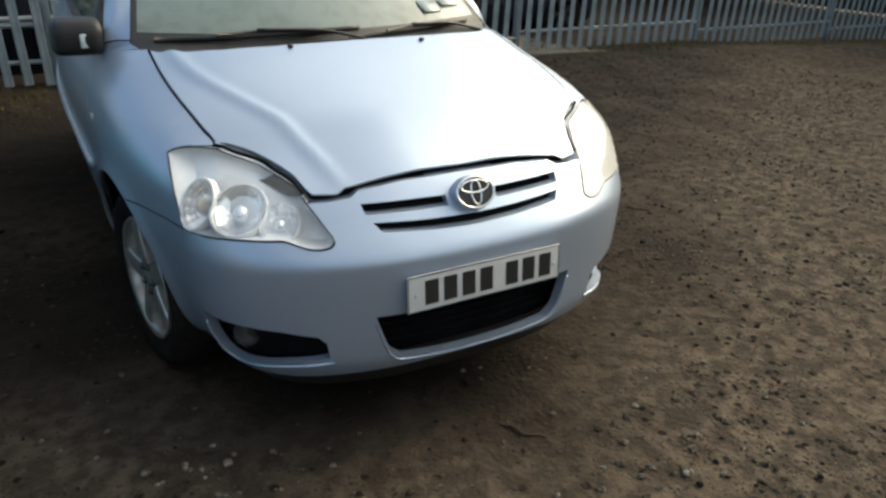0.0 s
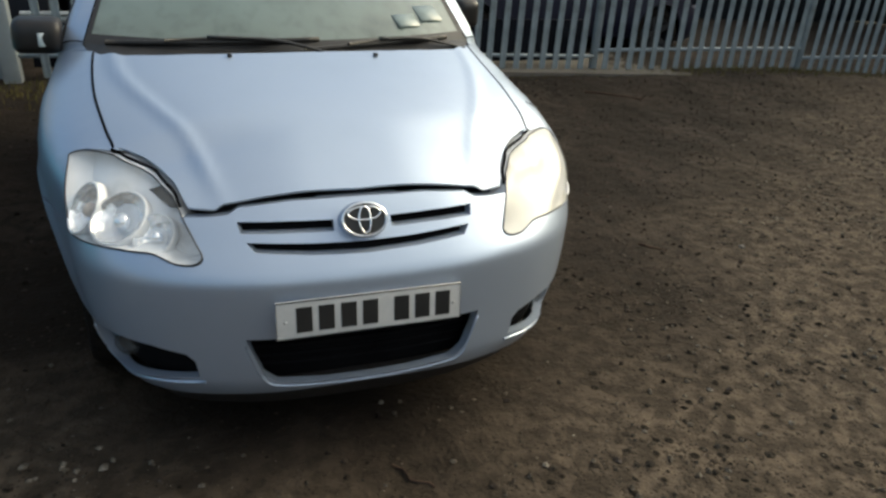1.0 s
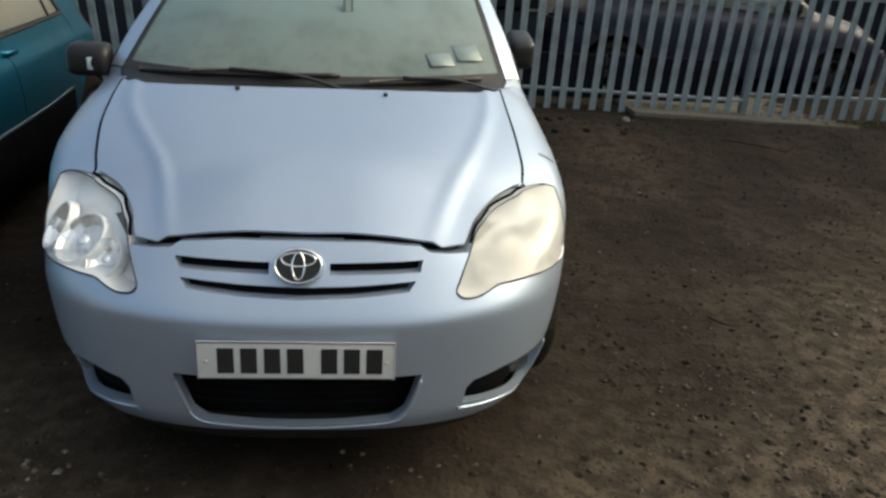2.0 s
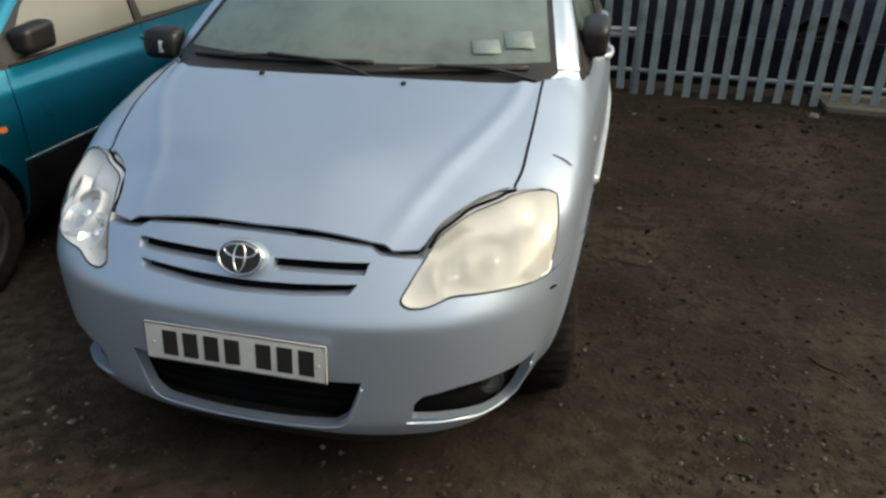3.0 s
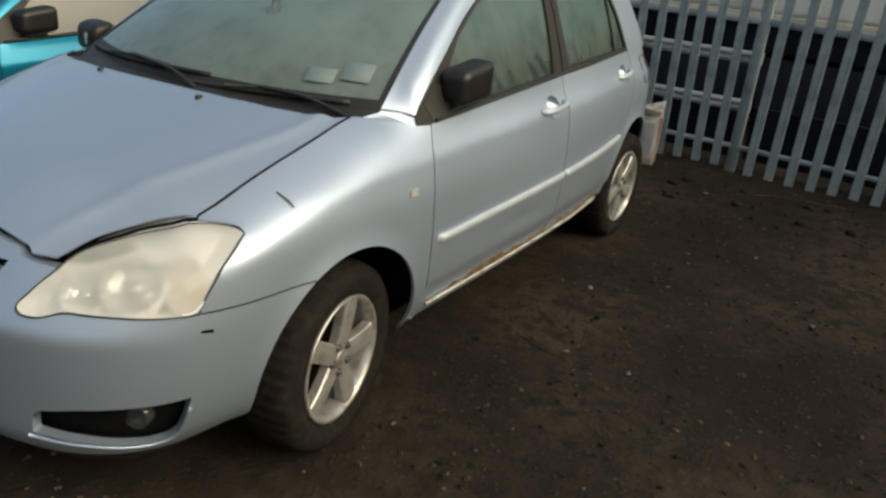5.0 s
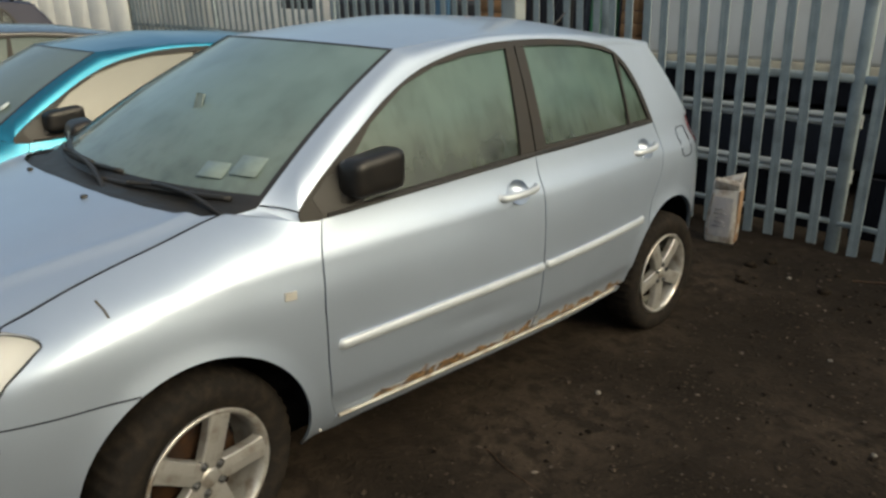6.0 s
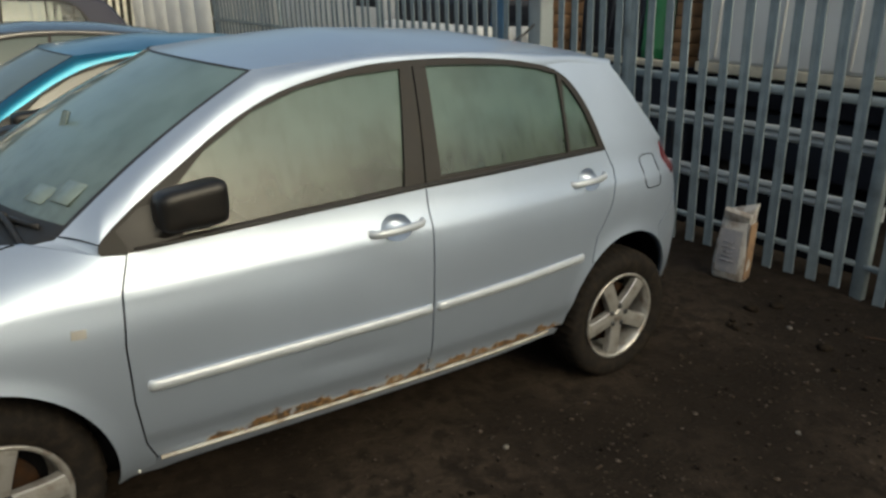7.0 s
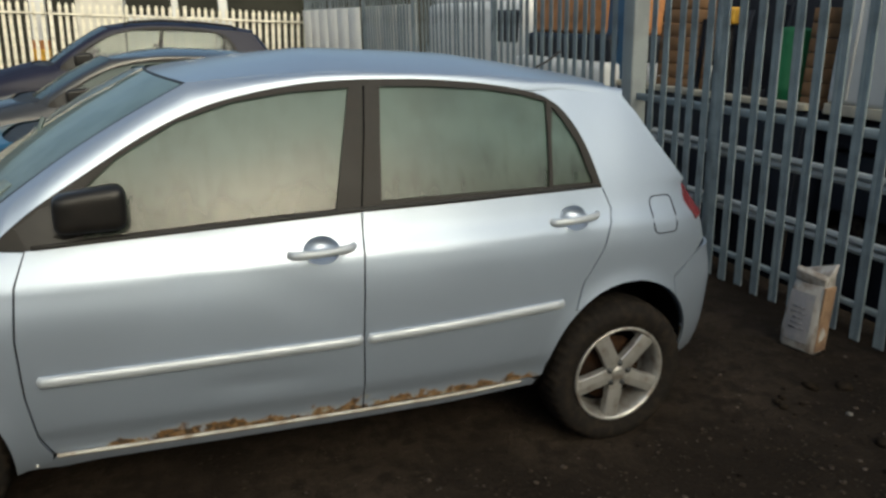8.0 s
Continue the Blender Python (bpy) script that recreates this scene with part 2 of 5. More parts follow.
# paper on the glass, the mist's veil put into its colour
slip_paper = mat("paper_through_mist", (0.165, 0.210, 0.203), rough=0.5, vary=0.12, scale=20, second=(0.145, 0.185, 0.18), coat=0.5)
galvanised = mat("galvanised_steel", (0.235, 0.280, 0.305), rough=0.6, metal=0.2, vary=0.12, scale=5, second=(0.145, 0.170, 0.185), bump_scale=45, amount=0.5)
barrier_steel = mat("pale_barrier_steel", (0.40, 0.43, 0.45), rough=0.55, metal=0.3, vary=0.1, scale=7, second=(0.32, 0.34, 0.35), bump_scale=45)
# far fence: the sun on it is put into a light cream
cream_fence = mat("cream_steel", (0.80, 0.77, 0.66), rough=0.6, vary=0.08, scale=5, second=(0.46, 0.43, 0.36))
sheet_grey = mat("grey_sheet", (0.80, 0.79, 0.75), rough=0.6, vary=0.08, scale=2, second=(0.70, 0.69, 0.66))
wood_board = mat("weathered_board", (0.125, 0.115, 0.10), rough=0.85, vary=0.18, scale=5, bump=0.002, bump_scale=50, second=(0.08, 0.072, 0.062), stretch=(0.3, 3, 3))
white_side = mat("white_panel", (0.68, 0.69, 0.69), rough=0.5, vary=0.05, scale=1.5, second=(0.58, 0.58, 0.57))
cream_sill = mat("cream_sill", (0.52, 0.48, 0.38), rough=0.6, vary=0.1, scale=6, second=(0.36, 0.33, 0.28))
# near-black for dark parts, also fills shaded space under and behind things
dark_void = mat("dark_fill", (0.012, 0.013, 0.018), rough=0.8, vary=0.3, scale=4)
blue_dark = mat("dark_blue_panel", (0.007, 0.010, 0.019), rough=0.5, vary=0.2, scale=4)
crate_wood = mat("brown_crate", (0.26, 0.15, 0.08), rough=0.8, vary=0.18, scale=3, bump_scale=30, second=(0.16, 0.10, 0.06))
green_paint = mat("green_drum", (0.02, 0.16, 0.06), rough=0.5, vary=0.1)
orange_paint = mat("orange_body", (0.50, 0.22, 0.08), rough=0.6, vary=0.1)
yellow_paint = mat("yellow_paint", (0.75, 0.42, 0.05), rough=0.5, vary=0.1)
sack_paper = mat("sack_paper", (0.43, 0.41, 0.39), rough=0.8, vary=0.12, scale=14, bump=0.003, bump_scale=25, second=(0.22, 0.185, 0.16))
sack_print = mat("sack_print", (0.25, 0.25, 0.28), rough=0.8, vary=0.15, scale=10, second=(0.32, 0.31, 0.31))
kraft = mat("brown_kraft", (0.30, 0.20, 0.13), rough=0.85, vary=0.12, scale=12, second=(0.20, 0.13, 0.09))
sill_edge = mat("scuffed_sill_edge", (0.42, 0.41, 0.38), rough=0.6, vary=0.2, scale=14, second=(0.24, 0.20, 0.16), amount=0.5)
repeater_lens = mat("clouded_repeater", (0.42, 0.41, 0.38), rough=0.35, vary=0.08, coat=0.5)
pale_stone = mat("pale_stone", (0.15, 0.14, 0.125), rough=0.85, vary=0.12, scale=12)


# ---- mesh helpers ----
def part(name, bm, material, parent=None, label="", smooth=True):
    """Links a bmesh as one mesh object under a thing or a part."""
    me = bpy.data.meshes.new(name)
    bm.to_mesh(me)
    bm.free()
    me.materials.append(material)
    if smooth:
        me.polygons.foreach_set("use_smooth", [True] * len(me.polygons))
    ob = new(name, me)
    if parent:
        ob.parent = parent
    return tagged(ob, label)


def raw(name, verts, faces, material, parent=None, label="", smooth=True):
    me = bpy.data.meshes.new(name)
    me.from_pydata([tuple(v) for v in verts], [], [tuple(f) for f in faces])
    me.materials.append(material)
    if smooth:
        me.polygons.foreach_set("use_smooth", [True] * len(me.polygons))
    ob = new(name, me)
    if parent:
        ob.parent = parent
    return tagged(ob, label)


def thing(name, label, category, place=(0, 0, 0), group="", kind=""):
    return_ob = new(name)
    return_ob.location = place
    return_ob.empty_display_size = 0.1
    return tagged(return_ob, label, category, group, kind)


def box_bm(size, centre=(0, 0, 0), bevel=0.0, seg=2, turn=(0, 0, 0)):
    bm = bmesh.new()
    bmesh.ops.create_cube(bm, size=1)
    bmesh.ops.scale(bm, vec=size, verts=bm.verts)
    if bevel:
        bmesh.ops.bevel(bm, geom=bm.edges[:], offset=bevel, segments=seg, profile=0.7, affect="EDGES")
    bmesh.ops.transform(bm, matrix=pose(*centre, *turn), verts=bm.verts)
    return bm


def tube_bm(points, radius, sides=8, closed=False, flat=1.0):
    """A round bar along a line of points."""
    bm = bmesh.new()
    pts = [Vector(p) for p in points]
    rings = []
    for i, p in enumerate(pts):
        a = pts[i - 1] if (i or closed) else p
        b = pts[(i + 1) % len(pts)] if (i < len(pts) - 1 or closed) else p
        d = (b - a).normalized()
        up = Vector((0, 0, 1)) if abs(d.z) < 0.9 else Vector((0, 1, 0))
        s = d.cross(up).normalized()
        t = s.cross(d)
        rings.append([bm.verts.new(p + radius * (math.cos(q) * s + flat * math.sin(q) * t)) for q in (2 * math.pi * k / sides for k in range(sides))])
    n = len(rings)
    for i in range(n if closed else n - 1):
        for k in range(sides):
            bm.faces.new((rings[i][k], rings[i][(k + 1) % sides], rings[(i + 1) % n][(k + 1) % sides], rings[(i + 1) % n][k]))
    if not closed:
        bm.faces.new(rings[0])
        bm.faces.new(rings[-1])
    return bm


def lathe_bm(profile, sides=48, axis="x"):
    """Turns (radius, offset) pairs round an axis."""
    bm = bmesh.new()
    rings = []
    for r, o in profile:
        ring = []
        for k in range(sides):
            a = 2 * math.pi * k / sides
            ring.append(bm.verts.new((o, r * math.cos(a), r * math.sin(a)) if axis == "x" else (r * math.cos(a), r * math.sin(a), o)))
        rings.append(ring)
    for i in range(len(rings) - 1):
        for k in range(sides):
            bm.faces.new((rings[i][k], rings[i][(k + 1) % sides], rings[i + 1][(k + 1) % sides], rings[i + 1][k]))
    return bm


def spl(pts, n=6):
    """A smooth open line through points."""
    p = [np.array(q, float) for q in pts]
    p = [2 * p[0] - p[1]] + p + [2 * p[-1] - p[-2]]
    out = []
    for k in range(1, len(p) - 2):
        for j in range(n):
            t = j / n
            a, b, c, d = p[k - 1:k + 3]
            out.append(tuple(0.5 * (2 * b + (c - a) * t + (2 * a - 5 * b + 4 * c - d) * t * t + (3 * b - a - 3 * c + d) * t**3)))
    out.append(tuple(p[-2]))
    return out


def dense(loop, step):
    out = []
    for i, a in enumerate(loop):
        b = loop[(i + 1) % len(loop)]
        d = math.dist(a, b)
        if d < 1e-6:
            continue
        k = max(1, round(d / step))
        out += [tuple(np.array(a) + (np.array(b) - np.array(a)) * j / k) for j in range(k)]
    return out


def inside(loop, q):
    """Which of the points q lie in the loop."""
    hit = np.zeros(len(q), bool)
    a = np.array(loop)
    b = np.roll(a, -1, axis=0)
    for (x1, y1), (x2, y2) in zip(a, b):
        if y1 != y2:
            c = ((y1 > q[:, 1]) != (y2 > q[:, 1])) & (q[:, 0] < (x2 - x1) * (q[:, 1] - y1) / (y2 - y1) + x1)
            hit ^= c
    return hit


def sheet(name, loop, fn, material, parent, holes=(), step=0.024, thick=0.012, mirror=False, label="", lift=0.0):
    """A panel: a flat outline filled with a fine net, laid on the surface fn(a, b, out), with turned-in edges."""
    loops = [dense(c, step) for c in (loop, *holes)]
    flat, edges = [], []
    for c in loops:
        k = len(flat)
        flat += c
        edges += [(k + i, k + (i + 1) % len(c)) for i in range(len(c))]
    edge_pts = np.array(flat)
    lo, hi = edge_pts.min(0), edge_pts.max(0)
    gx, gy = np.meshgrid(np.arange(lo[0], hi[0], step), np.arange(lo[1], hi[1], step))
    q = np.stack([gx.ravel(), gy.ravel()], 1)
    keep = inside(loops[0], q)
    for c in loops[1:]:
        keep &= ~inside(c, q)
    q = q[keep]
    if len(q):
        near = np.array([np.min(np.hypot(*(edge_pts - p).T)) for p in q])
        q = q[near > 0.55 * step]
    flat = [Vector(p) for p in flat] + [Vector(p) for p in q.tolist()]
    from_cdt = delaunay_2d_cdt(flat, edges, [], 1, 1e-6)
    pts, faces = from_cdt[0], [list(f) for f in from_cdt[2]]
    mid = np.array([np.mean([pts[k] for k in f], axis=0) for f in faces])
    keep = inside(loops[0], mid)
    for c in loops[1:]:
        keep &= ~inside(c, mid)
    faces = [f for f, k in zip(faces, keep) if k]
    verts = [fn(p.x, p.y, lift) for p in pts]
    f0 = faces[len(faces) // 2]
    a, b, c = (Vector(verts[k]) for k in f0[:3])
    up = Vector(fn(*pts[f0[0]], lift + 0.01)) - a
    if (b - a).cross(c - a).dot(up) < 0:
        faces = [f[::-1] for f in faces]
    if thick:
        for c in loops:
            k, n = len(verts), len(c)
            verts += [fn(*p, lift) for p in c] + [fn(*p, lift - thick) for p in c]
            faces += [(k + i, k + (i + 1) % n, k + n + (i + 1) % n, k + n + i) for i in range(n)]
    ob = raw(name, [warp(v) for v in verts], faces, material, parent, label)
    if mirror:
        other = raw(name, [warp((-v[0], v[1], v[2])) for v in verts], [tuple(f)[::-1] for f in faces], material, parent, label)
        return ob, other
    return ob


def loft(name, rows, material, parent, mirror=False, label=""):
    """A skin over rows of points."""
    n = len(rows[0])
    verts = [p for r in rows for p in r]
    faces = [(i * n + k, i * n + k + 1, (i + 1) * n + k + 1, (i + 1) * n + k) for i in range(len(rows) - 1) for k in range(n - 1)]
    ob = raw(name, [warp(v) for v in verts], faces, material, parent, label)
    if mirror:
        raw(name, [warp((-v[0], v[1], v[2])) for v in verts], [f[::-1] for f in faces], material, parent, label)
    return ob


WARP = [(1.0, 1.0, 1.0), 0.0]


def warp(p):
    """Fits the common car form to another car's proportions."""
    (sx, sy, sz), _ = WARP
    return (p[0] * sx, p[1] * sy, p[2] * sz)


# ---- the form of a small hatchback ----
def lerp_curve(pts, v):
    """Smooth (monotone) curve through (v, value) pairs."""
    xs = [p[0] for p in pts]; ys = [p[1] for p in pts]
    if v <= xs[0]:
        return ys[0] + (v - xs[0]) * (ys[1] - ys[0]) / (xs[1] - xs[0])
    if v >= xs[-1]:
        return ys[-1] + (v - xs[-1]) * (ys[-1] - ys[-2]) / (xs[-1] - xs[-2])
    i = 0
    while v > xs[i + 1]:
        i += 1
    d = [(ys[k + 1] - ys[k]) / (xs[k + 1] - xs[k]) for k in range(len(xs) - 1)]
    def slope(k):
        if k == 0: return d[0]
        if k == len(xs) - 1: return d[-1]
        return 0.0 if d[k - 1] * d[k] <= 0 else 2 * d[k - 1] * d[k] / (d[k - 1] + d[k])
    h = xs[i + 1] - xs[i]; t = (v - xs[i]) / h
    return (ys[i] * (2 * t**3 - 3 * t**2 + 1) + slope(i) * h * (t**3 - 2 * t**2 + t)
            + ys[i + 1] * (3 * t**2 - 2 * t**3) + slope(i + 1) * h * (t**3 - t**2))

def clamp01(v):
    return max(0.0, min(1.0, v))

class Shell:
    """Half of a car's skin. Front axle at y = 0, nose towards -y, left side at +x."""
    def __init__(self, plan, front, side, rear, belt, crown, roll, lean):
        self.front, self.side, self.rear, self.beltline, self.crown, self.roll, self.lean = front, side, rear, belt, crown, roll, lean
        # dense plan curve, Catmull-Rom mirrored over the centre line
        p = [(-plan[1][0], plan[1][1])] + list(plan) + [(-plan[-2][0], plan[-2][1])]
        dense = []
        for k in range(1, len(p) - 2):
            for j in range(12):
                t = j / 12
                q = []
                for c in (0, 1):
                    a, b, e, f = p[k - 1][c], p[k][c], p[k + 1][c], p[k + 2][c]
                    q.append(0.5 * (2 * b + (e - a) * t + (2 * a - 5 * b + 4 * e - f) * t * t + (3 * b - a - 3 * e + f) * t**3))
                dense.append(q)
        dense.append(list(plan[-1]))
        self.pts = np.array(dense)
        seg = np.hypot(*np.diff(self.pts, axis=0).T)
        self.arc = np.concatenate([[0], np.cumsum(seg)])
        tan = np.gradient(self.pts, self.arc, axis=0)
        self.nor = np.stack([tan[:, 1], -tan[:, 0]], 1)
        self.nor /= np.linalg.norm(self.nor, axis=1)[:, None]
        self.length = self.arc[-1]
    def at(self, u):
        a = abs(u)
        x, y = np.interp(a, self.arc, self.pts[:, 0]), np.interp(a, self.arc, self.pts[:, 1])
        nx, ny = np.interp(a, self.arc, self.nor[:, 0]), np.interp(a, self.arc, self.nor[:, 1])
        n = math.hypot(nx, ny) or 1
        return x, y, nx / n, ny / n
    def u_of_y(self, y):
        return float(np.interp(y, self.pts[:, 1], self.arc))
    def inset(self, y, z, nx):
        s = lerp_curve(self.side, z - .040 * (min(max(y, 0), 2.6) - 1.3) * clamp01((z - .70) / .12) * clamp01((1.04 - z) / .20))
        top = lerp_curve(self.crown, y)
        q = max(0.0, (z - top + 0.13) / 0.13)
        s += self.roll * min(q, 1.25) ** 2.5 * clamp01((0.5 - y) / 0.25)
        e = lerp_curve(self.front, z) if y < 1.2 else lerp_curve(self.rear, z)
        w = nx * nx
        for cy, ry, rz in ((-.005, .355, .375), (2.622, .379, .389)):
            r = math.hypot((y - cy) / ry, (max(z, .29) - .29) / rz)
            s -= .011 * math.exp(-((r - .99) / .085) ** 2)
        return w * s + (1 - w) * e
    def skin(self, u, z, out=0.0):
        """Point of the lower body: u along the plan from the nose, z up; out: how far it stands proud."""
        x, y, nx, ny = self.at(u)
        d = out - self.inset(y, z, nx)
        return (math.copysign(x + nx * d, u), y + ny * d, z)
    def flank(self, y, z, out=0.0):
        return self.skin(self.u_of_y(y), z, out)
    def glass(self, y, z, out=0.0):
        """Point of the left upper body (windows, pillars) at y, z."""
        zb = lerp_curve(self.beltline, y)
        xb = self.flank(y, zb)[0]
        q = (z - zb) / 0.42
        return (xb - self.lean[0] * q - self.lean[1] * q * abs(q) + out, y, z)
MAIN = Shell(
    plan=[(0, -.872), (.15, -.868), (.30, -.853), (.45, -.815), (.58, -.758), (.69, -.672), (.77, -.555), (.815, -.41), (.838, -.25), (.850, -.05), (.858, .3), (.866, .8), (.870, 1.3), (.862, 1.8), (.836, 2.15), (.808, 2.45), (.788, 2.7), (.748, 2.93), (.67, 3.11), (.55, 3.225), (.33, 3.285), (0, 3.31)],
    front=[(.13, .07), (.2, .025), (.27, -.002), (.4, -.004), (.5, -.005), (.56, -.004), (.60, .020), (.65, .063), (.70, .104), (.75, .155), (.80, .26), (.85, .40)],
    side=[(.15, .13), (.2, .100), (.25, .064), (.33, .033), (.45, .010), (.6, 0), (.72, .003), (.80, .010), (.86, .0205), (.895, .028), (.903, .033), (.92, .044), (.97, .067), (1.03, .085), (1.1, .11)],
    rear=[(.2, .03), (.4, 0), (.6, .0), (.75, .05), (.9, .1), (1.1, .2)],
    belt=[(.3, .966), (.45, .967), (1.0, 1.0), (1.49, 1.029), (2.0, 1.044), (2.53, 1.055), (3.0, 1.06)],
    crown=[(-.9, .70), (-.66, .745), (-.46, .822), (-.22, .90), (0, .955), (.18, 1.0), (.4, 1.03)],
    roll=.12, lean=(.152, .040))


def y_of(u):
    return MAIN.at(u)[1]


def arch(cy, cz, ry, rz, a0, a1, n=20):
    """Points round a wheel arch, from angle a0 to a1 in degrees; 0 is the front."""
    return [(cy - ry * math.cos(radians(a)), cz + rz * math.sin(radians(a))) for a in np.linspace(a0, a1, n)]


def upper(y, z, out=0.0):
    zb = lerp_curve(MAIN.beltline, y)
    return MAIN.flank(y, z, out) if z < zb else MAIN.glass(y, z, out)


HOOD_MID = [(-.78, .718), (-.735, .747), (-.70, .77), (-.6, .826), (-.45, .888), (-.25, .948), (0, 1.012), (.2, 1.052)]


HOOD_EDGE = [MAIN.flank(y, lerp_curve(MAIN.crown, y)) for y in np.linspace(-.46, .30, 24)]
RIDGE = [(-.71, .355), (-.676, .368), (-.502, .428), (-.316, .51), (0, .587), (.2, .60)]


def hood(x, y, out=0.0):
    zc = lerp_curve(HOOD_MID, y)
    ye = max(y, HOOD_EDGE[0][1])
    xe, ze = np.interp(ye, [p[1] for p in HOOD_EDGE], [p[0] for p in HOOD_EDGE]), np.interp(ye, [p[1] for p in HOOD_EDGE], [p[2] for p in HOOD_EDGE])
    zm = lerp_curve(HOOD_MID, ye)
    drop = (zm - ze) * (abs(x) / xe) ** 3.0
    ease = lambda t: clamp01(t) ** 2 * (3 - 2 * clamp01(t))
    nose = .028 * ease((abs(x) - .12) / .34) * ease((-.40 - y) / .12)
    line = lerp_curve(RIDGE, y)
    ridge = (.008 * math.exp(-((abs(x) - line) / .020) ** 2) + .004 / (1 + math.exp((abs(x) - line) / .02))) * clamp01((y + .76) / .2)
    return (x, y, zc - drop + ridge - nose + .001 + out)


ROOF_X = [(.83, .556), (.95, .553), (1.2, .546), (1.5, .536), (2.0, .520), (2.5, .490), (2.75, .462)]
ROOF_Z = [(.83, 1.424), (.95, 1.442), (1.2, 1.470), (1.5, 1.486), (2.0, 1.479), (2.5, 1.446), (2.75, 1.42)]


def roof(x, y, out=0.0):
    crown = .026 + .036 * clamp01((y - .85) / .6) * clamp01((2.75 - y) / .7)
    return (x, y, lerp_curve(ROOF_Z, y) + crown * (1 - (x / lerp_curve(ROOF_X, y)) ** 2) + out)


def screen(a, s, out=0.0):
    """The windscreen: a from -1 to 1 across, s from 0 to 1 up."""
    x = a * (.695 * (1 - s) + .548 * s)
    y = (.105 + .165 * a * a) * (1 - s) + (.826 + .122 * a * a) * s
    z = (.984 + .012 * a * a) * (1 - s) + (1.458 - .016 * a * a) * s
    b = .022 * math.sin(math.pi * s) + out
    return (x, y - .53 * b, z + .85 * b)


LAMP_IN = [(.536, .722), (.492, .683), (.460, .648), (.445, .630), (.450, .617), (.470, .610), (.506, .610), (.540, .618), (.583, .630), (.639, .630), (.717, .630), (.801, .627), (.878, .625), (.912, .626)]
LAMP_OUT = [(.912, .626), (.941, .679), (.981, .731), (1.048, .783), (1.070, .797), (1.064, .806), (1.046, .812), (1.003, .815), (.955, .812)]
LAMP_TOP = [(.955, .812), (.91, .801), (.87, .7925), (.83, .785), (.781, .777), (.72, .769), (.66, .761), (.58, .745), (.536, .722)]
TRIM = [(.382, .968), (.378, .988), (.40, 1.017), (.49, 1.09), (.645, 1.19), (.80, 1.286), (.96, 1.362), (1.10, 1.405), (1.28, 1.441), (1.45, 1.459), (1.7, 1.466), (1.95, 1.456), (2.14, 1.434), (2.27, 1.404), (2.36, 1.342), (2.435, 1.225), (2.494, 1.058)]
BELT = [(2.0, 1.046), (1.487, 1.029), (1.03, 1.003), (.6, .976), (.45, .967)]
PANE_F = [(.615, .992), (.60, 1.115), (.72, 1.222), (.90, 1.326), (1.08, 1.386), (1.27, 1.418), (1.482, 1.434), (1.44, 1.25), (1.397, 1.043), (1.04, 1.022)]
PANE_R = [(1.56, 1.062), (1.575, 1.25), (1.597, 1.440), (1.80, 1.440), (2.02, 1.430), (2.17, 1.410), (2.277, 1.384), (2.263, 1.25), (2.245, 1.073), (1.9, 1.07)]
PANE_Q = [(2.262, 1.074), (2.279, 1.25), (2.302, 1.362), (2.345, 1.315), (2.40, 1.225), (2.452, 1.078)]
REAR_EDGE = [(2.655, 1.405), (2.72, 1.33), (2.806, 1.217), (2.90, 1.11), (2.975, 1.03), (3.04, .92), (3.075, .80)]


